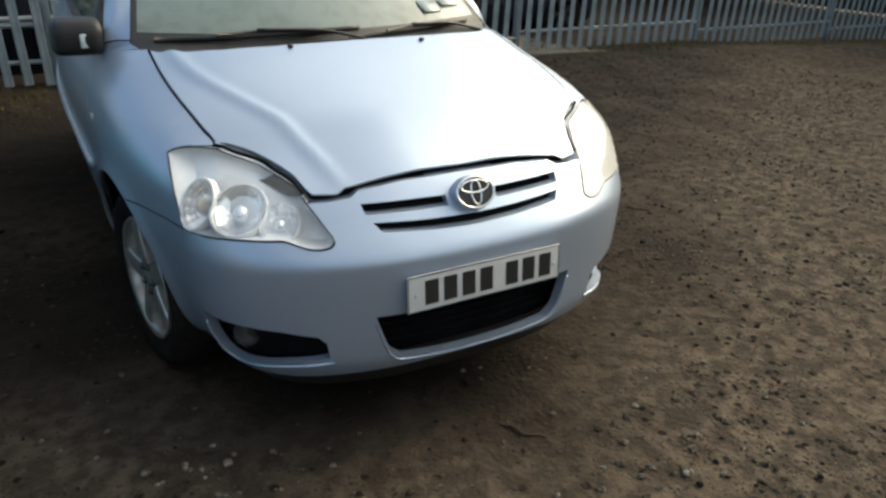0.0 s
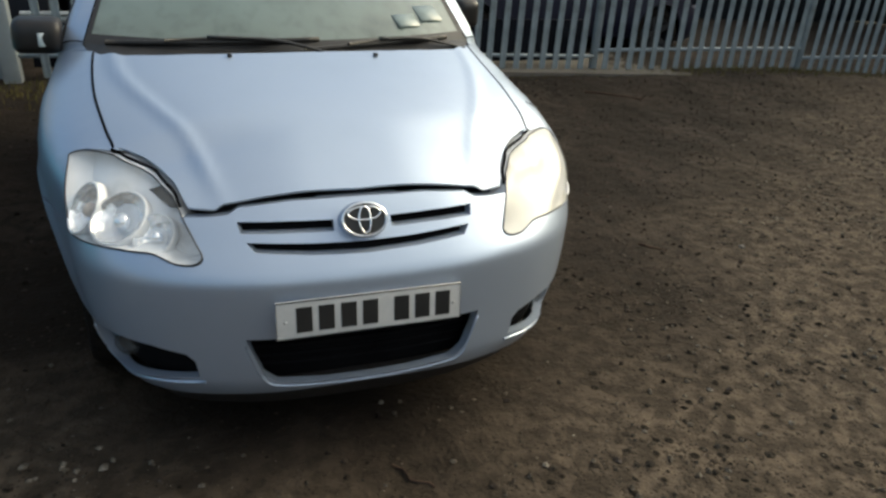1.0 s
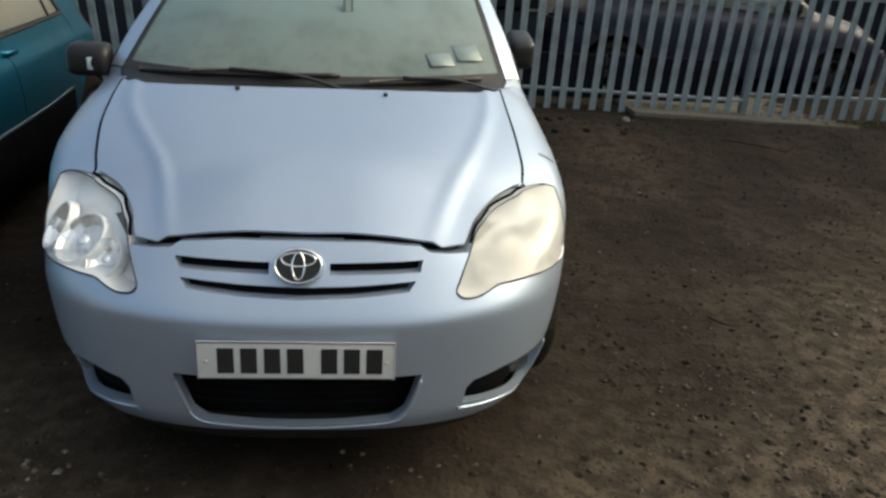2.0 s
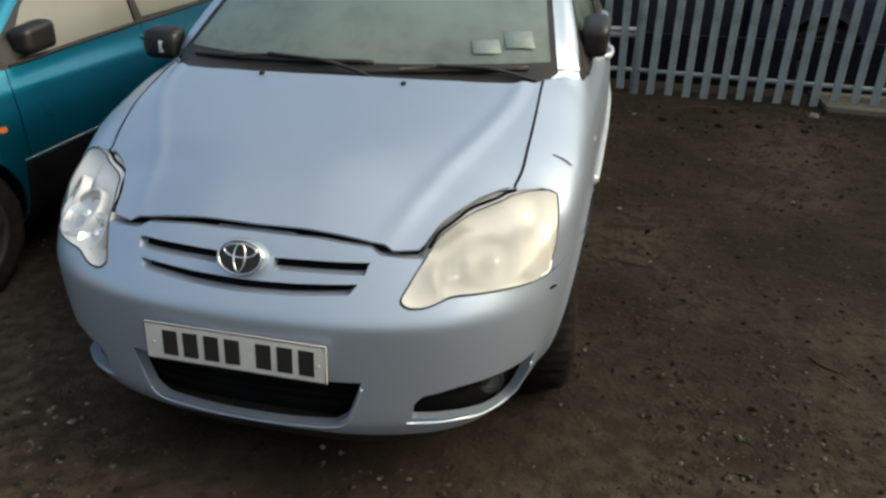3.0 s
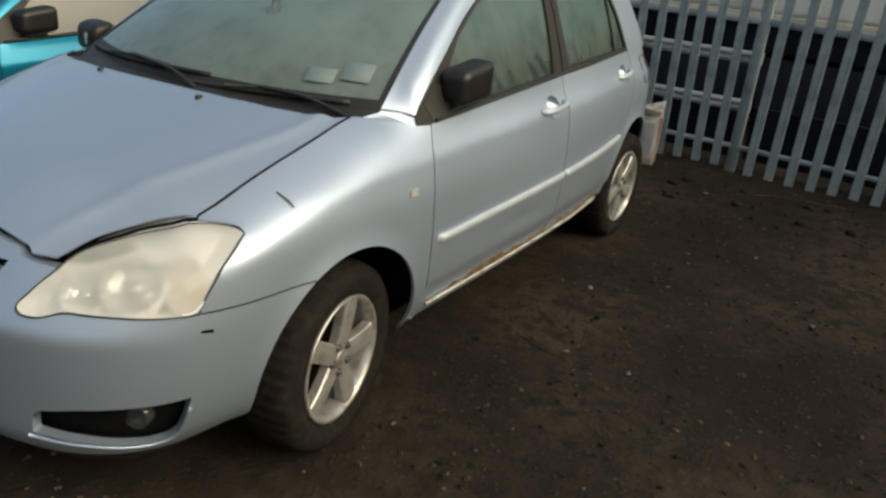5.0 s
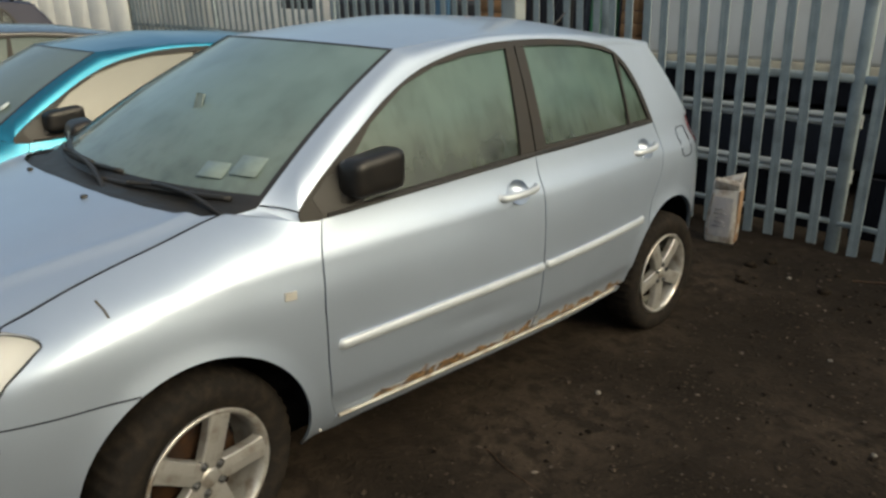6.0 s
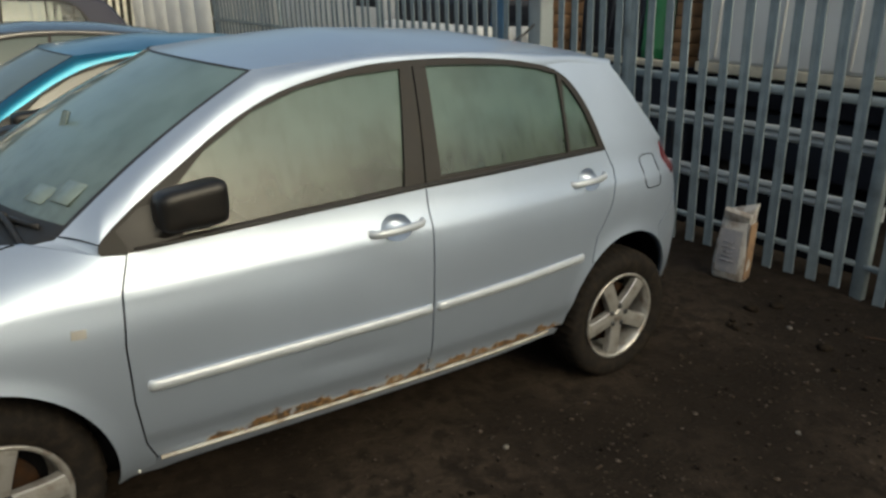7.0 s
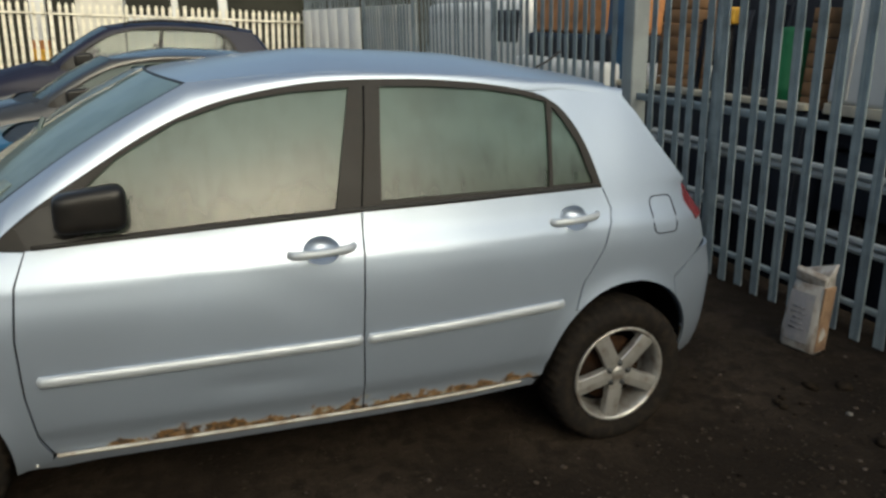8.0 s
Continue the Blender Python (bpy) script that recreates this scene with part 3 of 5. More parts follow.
def wheel(root, name, x, y, z, side, turn=0.0, spin=0.0, label="", alloy=None):
    """An alloy wheel: grooved tyre, five broad spokes, rim, hub and bolts, rusty brake behind. side: 1 for a face towards +x."""
    base = new(name)
    base.parent = root
    base.matrix_local = pose(x, y, z, 0, 0, turn + (0 if side > 0 else 180)) @ pose(0, 0, 0, spin, 0, 0)
    base.scale = (1.045, 1.045, 1.045)
    tagged(base, label)
    n = 72
    prof = [(.205, -.17), (.25, -.188), (.285, -.185), (.303, -.165), (.310, -.13), (.311, -.09), (.310, -.05), (.303, -.012), (.285, .006), (.25, .010), (.215, -.004), (.203, -.012)]
    bm = bmesh.new()
    rings = []
    for j, (r, o) in enumerate(prof):
        ring = []
        for k in range(n * 2):
            a = 2 * math.pi * k / (n * 2)
            rr = r - (.008 if j in (3, 4, 6, 7) and k % 3 == 0 else .003 if j in (2, 8) and k % 3 == 0 else 0)
            ring.append(bm.verts.new((o, rr * math.cos(a), rr * math.sin(a))))
        rings.append(ring)
    for i in range(len(rings) - 1):
        for k in range(n * 2):
            bm.faces.new((rings[i][k], rings[i][(k + 1) % (n * 2)], rings[i + 1][(k + 1) % (n * 2)], rings[i + 1][k]))
    part("tyre", bm, rubber, base, "worn dusty black tyre")
    part("rim", lathe_bm([(.16, -.16), (.185, -.10), (.188, -.03), (.196, -.018), (.206, -.010), (.2085, -.003), (.204, .003), (.196, .000), (.190, -.010), (.184, -.03), (.182, -.09)], 64), alloy, base)
    part("brake_disc", lathe_bm([(.02, -.075), (.14, -.075), (.14, -.09), (.02, -.09)], 40), brake_rust, base, "rusty brake disc")
    # disc behind the spokes, near-black in place of shade
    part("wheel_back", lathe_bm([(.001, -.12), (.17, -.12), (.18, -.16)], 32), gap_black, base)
    spoke = bmesh.new()
    stations = [(.022, .030, -.012), (.045, .034, -.011), (.075, .0335, -.008), (.12, .033, -.006), (.160, .034, -.005), (.194, .037, -.006)]
    rows = []
    for r, w, o in stations:
        rows.append([spoke.verts.new((o + d, s * w, r)) for s, d in ((-1, -.034), (-1, -.006), (-.90, -.001), (-.30, .0015), (0, .0025), (.30, .0015), (.90, -.001), (1, -.006), (1, -.034))])
    for i in range(len(rows) - 1):
        for k in range(8):
            spoke.faces.new((rows[i][k], rows[i][k + 1], rows[i + 1][k + 1], rows[i + 1][k]))
    first = part("spoke", spoke, alloy, base, smooth=False)
    for k in range(1, 5):
        o = new("spoke", first.data)
        o.parent = base
        o.matrix_local = pose(0, 0, 0, 72 * k)
    part("hub", lathe_bm([(.028, -.008), (.032, -.010), (.040, -.014), (.050, -.020), (.054, -.035)], 32), alloy, base)
    part("centre_cap", lathe_bm([(.001, -.006), (.020, -.006), (.026, -.008), (.030, -.014)], 24), alloy, base, "dull centre cap")
    bolt = part("bolt", lathe_bm([(.001, -.004), (.006, -.004), (.008, -.008), (.0085, -.014), (.013, -.015), (.0145, -.012), (.0145, -.03)], 12), steel_dark, base, "grey wheel bolt")
    for k in range(5):
        if k:
            bolt = new("bolt", bolt.data)
            bolt.parent = base
        bolt.matrix_local = pose(0, 0, 0, 36 + 72 * k) @ pose(0.004, 0, .046)
    return base


def skin_normal(u, z):
    p, q, r = (Vector(MAIN.skin(*v)) for v in ((u, z), (u + .01, z), (u, z + .01)))
    n = (q - p).cross(r - p).normalized()
    return n if n.y < 0 or n.x > 0 else -n


def headlamp(root, name, side, lens, label):
    """A wrap-round headlamp: housing, three reflectors, bulbs, lens and rubber seal."""
    loop = spl(LAMP_IN, 3)[:-1] + spl(LAMP_OUT, 3)[:-1] + spl(LAMP_TOP, 3)[:-1]
    fn = lambda u, z, out=0.0: tuple(v * (side if i == 0 else 1) for i, v in enumerate(MAIN.skin(u, z, out)))
    base = sheet(name, loop, fn, lamp_shell, root, step=.02, thick=-.068, lift=-.070, label=label)
    for u, z, r, tall, bulb in ((.750, .702, .076, 1.0, reflector), (.607, .674, .053, 1.1, reflector), (.888, .703, .050, 1.4, amber_pale)):
        d = skin_normal(u, z)
        p = Vector(MAIN.skin(u, z)) - d * .026
        p.x, d.x = p.x * side, d.x * side
        spot = Matrix.Translation(p) @ d.to_track_quat("Z", "Y").to_matrix().to_4x4() @ Matrix.Diagonal((1, tall, 1, 1))
        bm = lathe_bm([(r * .25, -.034), (r * .5, -.028), (r * .72, -.018), (r * .88, -.007), (r, .006)], 13, axis="z")
        bmesh.ops.transform(bm, matrix=spot, verts=bm.verts)
        part("reflector", bm, reflector, base, "faceted silvered bowl", smooth=False)
        bm = lathe_bm([(r, .006), (r * 1.04, .008), (r * 1.09, .005), (r * 1.12, -.02)], 30, axis="z")
        bmesh.ops.transform(bm, matrix=spot, verts=bm.verts)
        part("bowl_rim", bm, lamp_shell, base)
        bm = lathe_bm([(.001, .002), (r * .2, .000), (r * .3, -.010), (r * .3, -.034)], 14, axis="z")
        bmesh.ops.transform(bm, matrix=spot, verts=bm.verts)
        part("bulb", bm, bulb, base)
    sheet("lens", loop, fn, lens, base, step=.02, thick=.003, lift=.0015).visible_shadow = False
    part("seal", tube_bm([fn(*p, .001) for p in dense(loop, .02)], .0024, 6, True), steel_dark, base)
    top = spl([(u, z + .0045) for u, z in LAMP_TOP], 4)
    part("gap_seal", tube_bm([fn(*p, -.004) for p in top], .0042, 6), gap_black, base)
    return base


def car_body(root, paint, door_paint, glass, front_glass, full):
    """Skin, panels, glass, cabin and running gear of a five-door hatchback."""
    S = MAIN
    ua = S.u_of_y
    fa = lambda a0, a1, n=18: arch(-.005, .29, .355, .375, a0, a1, n)
    ra = lambda a0, a1, n=18: arch(2.622, .29, .379, .389, a0, a1, n)
    # front bumper
    half = [(0, .744), (.20, .742), (.358, .730), (.384, .715), (.45, .709), (.527, .707)] + spl([(u - .004, z - .004) for u, z in [(.530, .706)] + LAMP_IN[1:]], 2)
    half += [(ua(-.40), .619), (ua(-.178), .619)] + [(ua(y), z) for y, z in fa(61, -12, 12)] + [(.97, .20), (.8, .192), (.6, .20), (.3, .214), (0, .222)]
    loop = half + [(-u, z) for u, z in half[-2:0:-1]]
    holes = []
    slot = [(.083, .698), (.22, .700), (.358, .701), (.345, .675), (.083, .672)]
    low = [(0, .646), (.15, .649), (.328, .657), (.304, .634), (.15, .624), (0, .620)]
    fog = [(.470, .279), (.477, .33), (.50, .352), (.60, .369), (.70, .374), (.80, .374), (.888, .377), (.872, .31), (.853, .262), (.82, .238), (.76, .234), (.60, .262)]
    mouth = [(0, .402), (.338, .402), (.318, .34), (.297, .287), (.26, .258), (.13, .246), (0, .243)]
    flip = lambda c: [(-u, z) for u, z in c[::-1]]
    if full:
        holes = [slot, flip(slot), low + [(-u, z) for u, z in low[-2:0:-1]], fog, flip(fog), mouth + [(-u, z) for u, z in mouth[-2:0:-1]]]
    bumper = sheet("front_bumper", loop, S.skin, paint, root, holes, step=.02, thick=.03, label="pale blue bumper with scuffed corners" if full else "")
    valance = [(ua(-.37), .225), (.8, .20), (.3, .225), (0, .23), (-.3, .225), (-.8, .20), (-ua(-.37), .225), (-ua(-.36), .17), (-.7, .13), (0, .135), (.7, .13), (ua(-.36), .17)]
    sheet("valance", valance, S.skin, black_plastic, root, step=.04, thick=.05, lift=-.022, label="black lower valance")
    if full:
        # sheets behind the openings, coloured near-black as the shade in them
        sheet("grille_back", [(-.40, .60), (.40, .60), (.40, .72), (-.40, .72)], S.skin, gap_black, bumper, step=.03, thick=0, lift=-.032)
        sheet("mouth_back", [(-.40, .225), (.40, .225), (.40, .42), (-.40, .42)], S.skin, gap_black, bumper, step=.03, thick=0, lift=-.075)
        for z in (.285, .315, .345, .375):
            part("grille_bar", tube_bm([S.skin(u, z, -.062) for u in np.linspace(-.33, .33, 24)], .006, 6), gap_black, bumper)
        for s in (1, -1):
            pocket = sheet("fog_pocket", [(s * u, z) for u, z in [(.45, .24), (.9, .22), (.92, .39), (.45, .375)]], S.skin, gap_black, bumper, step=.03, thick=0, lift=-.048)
            p = Vector(S.skin(s * .735, .316, -.036))
            bm = lathe_bm([(.001, .004), (.018, .003), (.030, -.003), (.034, .003), (.037, .002), (.037, -.03)], 24, axis="z")
            bmesh.ops.transform(bm, matrix=Matrix.Translation(p) @ Vector((s * .35, -1, 0)).to_track_quat("Z", "Y").to_matrix().to_4x4(), verts=bm.verts)
            part("fog_lamp", bm, fog_glass, pocket)
            bm = lathe_bm([(.001, -.02), (.016, -.016), (.028, -.008)], 20, axis="z")
            bmesh.ops.transform(bm, matrix=Matrix.Translation(p) @ Vector((s * .35, -1, 0)).to_track_quat("Z", "Y").to_matrix().to_4x4(), verts=bm.verts)
            part("reflector", bm, steel_dark, pocket)
            lip = spl([(.455, .262), (.60, .246), (.74, .222), (.81, .222), (.85, .245), (.872, .295), (.884, .340)], 5)
            part("fog_lip", tube_bm([S.skin(s * u, z, -.001) for u, z in lip], .0060, 8), paint, bumper)
        lip = spl([(-.338, .382), (-.322, .335), (-.30, .278), (-.262, .246), (-.13, .234), (0, .231), (.13, .234), (.262, .246), (.30, .278), (.322, .335), (.338, .382)], 5)
        part("mouth_lip", tube_bm([S.skin(u, z, -.002) for u, z in lip], .0055, 8), paint, bumper)
        # number plate and badge
        plate = new("number_plate")
        plate.parent = root
        plate.matrix_local = look((0, -.884, .467), (0, 0, .40))
        tagged(plate, "white number plate with dark bars, chipped lower edge")
        part("plate_base", box_bm((.52, .111, .006), (0, 0, .004), .002), plate_white, plate)
        part("plate_rim", tube_bm([(x, y, .007) for x, y in ((-.258, -.053), (.258, -.053), (.258, .053), (-.258, .053))], .0022, 6, True), plate_black, plate)
        bars = [(-.185, .05), (-.125, .05), (-.064, .05), (-.004, .05), (.085, .05), (.145, .05), (.205, .05)]
        for x, w in bars:
            part("bar", box_bm((w * .86, .073, .002), (x, 0, .0075)), plate_black, plate, smooth=False)
        for x in (-.235, .238):
            part("screw", lathe_bm([(.001, .010), (.004, .0095), (.005, .007)], 10, axis="z"), alloy, plate).location = (x, -.004, 0)
        badge = new("badge")
        badge.parent = root
        badge.matrix_local = look((0, -.800, .703), (0, 0, .34))
        tagged(badge, "oval chrome badge with black centre")
        ell = lambda a, b, x=0, y=0, h=0: [(x + a * math.cos(t), y + b * math.sin(t), h) for t in np.linspace(0, 2 * math.pi, 37)[:-1]]
        bm = bmesh.new()
        bm.faces.new([bm.verts.new(p) for p in ell(.058, .042, h=.004)])
        part("badge_disc", bm, plate_black, badge)
        part("badge_rim", tube_bm(ell(.061, .045, h=.005), .0044, 8, True), chrome, badge)
        part("badge_ring", tube_bm(ell(.045, .018, 0, .017, .006), .0033, 8, True), chrome, badge)
        part("badge_bar", tube_bm(ell(.016, .036, 0, -.001, .007), .0033, 8, True), chrome, badge)
        bm = bmesh.new()
        cup = [(r, h) for r, h in ((.0635, .000), (.065, -.003), (.067, -.012), (.068, -.03))]
        rows = [[bm.verts.new((p[0] * r / .06, p[1] * r / .06 * .75 / .72, h)) for p in ell(.06, .044)] for r, h in cup]
        for i in range(3):
            for k in range(36):
                bm.faces.new((rows[i][k], rows[i][(k + 1) % 36], rows[i + 1][(k + 1) % 36], rows[i + 1][k]))
        part("badge_mount", bm, paint, badge)
    # bonnet
    edge = [(p[0] - .007, p[1]) for p in (S.flank(y, lerp_curve(S.crown, y)) for y in np.linspace(.17, -.45, 18))]
    nose = spl([(.626, -.430), (.602, -.450), (.575, -.471), (.551, -.494), (.531, -.519), (.512, -.549), (.482, -.600), (.463, -.652)], 3)
    half = [(0, .0), (.15, .0), (.30, .012), (.45, .045), (.56, .09), (.63, .14)] + edge + nose + [(.45, -.682), (.385, -.706), (.360, -.698), (.20, -.708), (0, -.712)]
    bonnet = sheet("bonnet", half + [(-x, y) for x, y in half[-2:0:-1]], hood, paint, root, step=.018 if full else .03, thick=.005, label="smooth bonnet with two soft ridges" if full else "")
    sheet("bonnet_gap", [(0, -.70), (.36, -.68), (.5, -.62), (.62, -.45), (.62, -.3), (-.62, -.3), (-.62, -.45), (-.5, -.62), (-.36, -.68)], lambda x, y, out=0.0: hood(x, y, out - .045), gap_black, root, step=.06, thick=0)
    part("slam_panel", tube_bm([S.skin(u, .722, -.05) for u in np.linspace(-.52, .52, 30)], .024, 6), gap_black, root)
    if full:
        for x, y in ((-.252, -.014), (.226, -.038)):
            part("washer_jet", box_bm((.014, .02, .012), hood(x, y, .004), .004), black_plastic, bonnet)
    for s in (1, -1):
        seam = [S.flank(y, lerp_curve(S.crown, y) - .003, -.010) for y in np.linspace(.18, -.45, 20)] + [S.skin(.985, .819, -.007), S.skin(.957, .816, -.006)]
        part("bonnet_seam", tube_bm([warp((s * p[0], p[1], p[2])) for p in seam], .0055, 6), gap_black, root)
        seam = [S.flank(y, .622, -.010) for y in np.linspace(-.50, -.18, 12)]
        part("bumper_seam", tube_bm([warp((s * p[0], p[1], p[2])) for p in seam], .008, 6), gap_black, root)
    # wings, doors, sills, quarters
    wing = [(-.527, .627), (-.40, .625), (-.172, .625)] + fa(61.6, 192, 26) + [(.362, .222), (.452, .258), (.458, .288), (.428, .36), (.407, .52), (.401, .705), (.414, .867), (.446, .962), (.386, .966), (.30, .985), (.20, 1.0)]
    wing += [(y, lerp_curve(S.crown, y)) for y in np.linspace(.16, -.43, 14)]
    wing += [(y_of(u), z) for u, z in [(.96, .820), (1.003, .819), (1.046, .816), (1.070, .809), (1.075, .797), (1.053, .782), (.986, .731), (.946, .679), (.917, .628)]]
    wings = sheet("front_wing", wing, S.flank, paint, root, step=.024, mirror=True)
    def dented(y, z, out=0.0):
        d = .0050 * math.exp(-(((y - 1.24) + (z - .80) * .8) / .13) ** 2 - ((z - .78) / .10) ** 2) + .008 * math.exp(-((y - 1.12) / .17) ** 2 - ((z - .47) / .030) ** 2)
        fold = .009 * clamp01((.374 - z) / .008)
        return S.flank(y, z, out - (d if full else 0) - fold)
    fdoor = [(.464, .287), (.434, .36), (.413, .52), (.407, .705), (.420, .867), (.452, .967), (1.0, 1.000), (1.484, 1.030), (1.475, .80), (1.471, .588), (1.481, .292), (1.0, .285)]
    rdoor = [(1.490, 1.030), (2.0, 1.047), (2.50, 1.056), (2.529, .975), (2.476, .83), (2.411, .73), (2.386, .70), (2.353, .582)] + ra(48, 2, 12) + [(2.2, .295), (1.487, .295), (1.477, .588), (1.481, .80)]
    doors = []
    oval = lambda y0, z0: [(y0 + .062 * math.cos(t), z0 + .046 * math.sin(t)) for t in np.linspace(0, 2 * math.pi, 25)[:-1]]
    HANDLES = ((1.336, .914), (2.347, .952))
    for loop, name, h in ((fdoor, "front_door", HANDLES[0]), (rdoor, "rear_door", HANDLES[1])):
        doors.append(sheet(name, loop, dented, door_paint, root, [oval(*h)] if full else [], step=.024, mirror=True))
    sheet("shut_gap", [(.385, .24), (2.24, .27), (2.36, .60), (2.56, .98), (2.52, 1.05), (1.0, .995), (.39, .955)], S.flank, gap_black, root, [oval(*h) for h in HANDLES] if full else [], step=.05, thick=0, lift=-.0125, mirror=True)
    sill = [(.366, .224), (.456, .262), (.468, .283), (1.0, .281), (1.48, .288), (2.2, .291), (2.222, .280), (2.215, .254), (1.8, .246), (1.2, .240), (.60, .232), (.47, .216)]
    sheet("sill", sill, lambda y, z, out=0.0: S.flank(y, z, out - .004), paint, root, step=.03, mirror=True)
    if full:
        part("sill_strip", tube_bm([S.flank(y, .283 + .003 * (y - .47), .001) for y in np.linspace(.47, 2.15, 40)], .0075, 6), sill_edge, root, "pale scuffed sill edge")
    rear = spl([(2.490, 1.060), (2.431, 1.225), (2.357, 1.339), (2.267, 1.401), (2.137, 1.431)], 4) + [(2.137, 1.438), (2.40, 1.430)] + REAR_EDGE + [(2.99, .745), (2.865, .668)]
    quarter = rear + ra(131.5, 48.5, 22) + [(2.36, .585), (2.393, .70), (2.418, .73), (2.482, .83), (2.535, .975), (2.508, 1.05)]
    quarters = sheet("rear_quarter", quarter, lambda y, z, out=0.0: upper(y, z, out - .007 * clamp01((2.36 - y) / .15) * clamp01((z - 1.05) / .1)), paint, root, step=.024, mirror=True)
    half = [(ua(2.868), .660), (ua(2.99), .738), (ua(3.075), .76), (S.length, .76), (S.length, .27), (ua(3.06), .232), (ua(3.00), .215)] + [(ua(y), z) for y, z in ra(190, 132.5, 16)]
    sheet("rear_bumper", half, S.skin, paint, root, step=.035, mirror=True)
    rows = []
    for y, z in spl(REAR_EDGE, 3):
        x0, y0, z0 = upper(y, z)
        rows.append([(x0 * a, y0 + .09 * (1 - a * a) ** .7, z0) for a in np.linspace(1, -1, 17)])
    rows.append([(p[0], p[1], .755) for p in rows[-1]])
    loft("hatch", rows, paint, root)
    loft("rear_window", [[(p[0] * .86, p[1] + .006, p[2] + .004) for p in r] for r in rows[2:11]], glass, root)
    for s in (1, -1):
        sheet("tail_lamp", [(2.962, 1.045), (3.005, .985), (3.048, .918), (3.0, .895), (2.955, .975)], lambda y, z, out=0.0, s=s: (s * upper(y, z, out)[0],) + upper(y, z, out)[1:], red_lens, root, step=.03, lift=.006, label="red tail lamp")
    # roof and pillars
    front = [(.546 * a, .832 + .118 * a * a) for a in np.linspace(1, -1, 21)]
    right = [(-lerp_curve(ROOF_X, y), y) for y in np.linspace(1.05, 2.62, 16)]
    back = [(x, 2.70 - .25 * x * x) for x in np.linspace(-.40, .40, 13)]
    sheet("roof", front + right + back + [(-x, y) for x, y in right[::-1]], roof, paint, root, step=.035, thick=.01)
    lower = spl([S.glass(y, z - .006) for y, z in TRIM[:7]], 5)
    top = spl([screen(1.004, s, .004) for s in np.linspace(.02, 1, 7)], 5)
    lower += spl([S.glass(y, z - .008) for y, z in TRIM[6:13] + [(2.40, 1.434), (2.655, 1.410)]], 6)[1:]
    ys = np.linspace(.955, 2.68, 49)
    top += [(lerp_curve(ROOF_X, y) + .002, y, lerp_curve(ROOF_Z, y) - .001) for y in ys[1:]]
    rows = []
    for k, (a, b) in enumerate(zip(lower, top)):
        a, b = Vector(a), Vector(b)
        rows.append([tuple(a.lerp(b, s) + Vector((.62, 0, .78)) * .020 * min(1, k / 7) * math.sin(math.pi * min(1, s * 1.05))) for s in np.linspace(0, 1, 8)])
    loft("side_rail", rows, paint, root, mirror=True)
    ends = [S.flank(y, z) for y, z in spl([(.396, .963), (.345, .975), (.29, .987), (.24, .996), (.20, 1.0)], 2)][:8]
    loft("pillar_foot", [[tuple(Vector(e).lerp(Vector(r), q)) for q in (0, .5, 1)] for e, r in zip(ends, rows[0])], paint, root, mirror=True)
    if full:
        for s in (1, -1):
            a, b = Vector(screen(1.0, .035, .004)), Vector(S.glass(.384, .996, .004))
            line = [a.lerp(b, q) + Vector((.5, -.35, .7)) * .010 * math.sin(math.pi * q) for q in np.linspace(0, 1, 7)]
            part("pillar_seam", tube_bm([(s * p.x, p.y, p.z) for p in line], .0022, 5), gap_black, root)
    # side windows
    trim = spl(TRIM, 3) + BELT
    front_pane, rear_pane = PANE_F, PANE_R
    if not full:
        front_pane = [(y + (.055 if y > 1.35 else 0), z) for y, z in PANE_F]
        rear_pane = [(y - (.035 if y < 1.65 else 0), z) for y, z in PANE_R]
    frames = sheet("window_trim", trim, S.glass, trim_brown, root, [front_pane, rear_pane, PANE_Q], step=.03, thick=.016, lift=.004, mirror=True, label="faded brown-black window frame")
    for loop, name in ((front_pane, "front_window"), (rear_pane, "rear_side_window"), (PANE_Q, "quarter_window")):
        for o in sheet(name, loop, S.glass, glass, root, step=.05, thick=0, lift=-.008, mirror=True):
            o.visible_shadow = False
    if full:
        for s in (1, -1):
            part("door_gap", tube_bm([(s * S.glass(y, z, .0045)[0], y, z) for y, z in ((1.485, 1.035), (1.500, 1.15), (1.518, 1.28), (1.538, 1.44))], .0035, 5), gap_black, frames[0 if s > 0 else 1])
    seal = spl([(.47, .972), (1.0, 1.006), (1.487, 1.035), (2.0, 1.052), (2.47, 1.062)], 6)
    for s in (1, -1):
        part("belt_seal", tube_bm([warp((s * S.glass(y, z, .003)[0], y, z + .003)) for y, z in seal], .009, 6, flat=.9), black_plastic, root)
    # windscreen, cowl, wipers
    grid = lambda a0, a1, s0, s1, out, n=20, m=10: [[screen(a, s, out) for a in np.linspace(a0, a1, n)] for s in np.linspace(s0, s1, m)]
    glassy = loft("windscreen", grid(-1, 1, .02, 1, 0), front_glass, root, label="misted windscreen" if full else "")
    glassy.visible_shadow = False
    for a0, a1, s0, s1 in ((-1, -.975, 0, 1), (.972, 1, 0, 1), (-1, 1, 0, .085), (-1, 1, .988, 1.0)):
        loft("screen_band", grid(a0, a1, s0, s1, .0015, 18), black_plastic, glassy)
    rows = []
    for a in np.linspace(-1, 1, 25):
        x0, y0, z0 = screen(a, .03, .003)
        x1 = .655 * a
        y1 = .012 + .135 * abs(a) ** 2.6
        z1 = hood(x1, min(y1, .16))[2] - .016
        rows.append([(x1, y1 - .03, z1 - .03), (x1, y1 + .005, z1), ((x0 + x1) / 2, (y0 + y1) / 2, min(z0, z1) - .004), (x0, y0, z0)])
    loft("cowl", rows, black_plastic, root, label="black plastic scuttle panel")
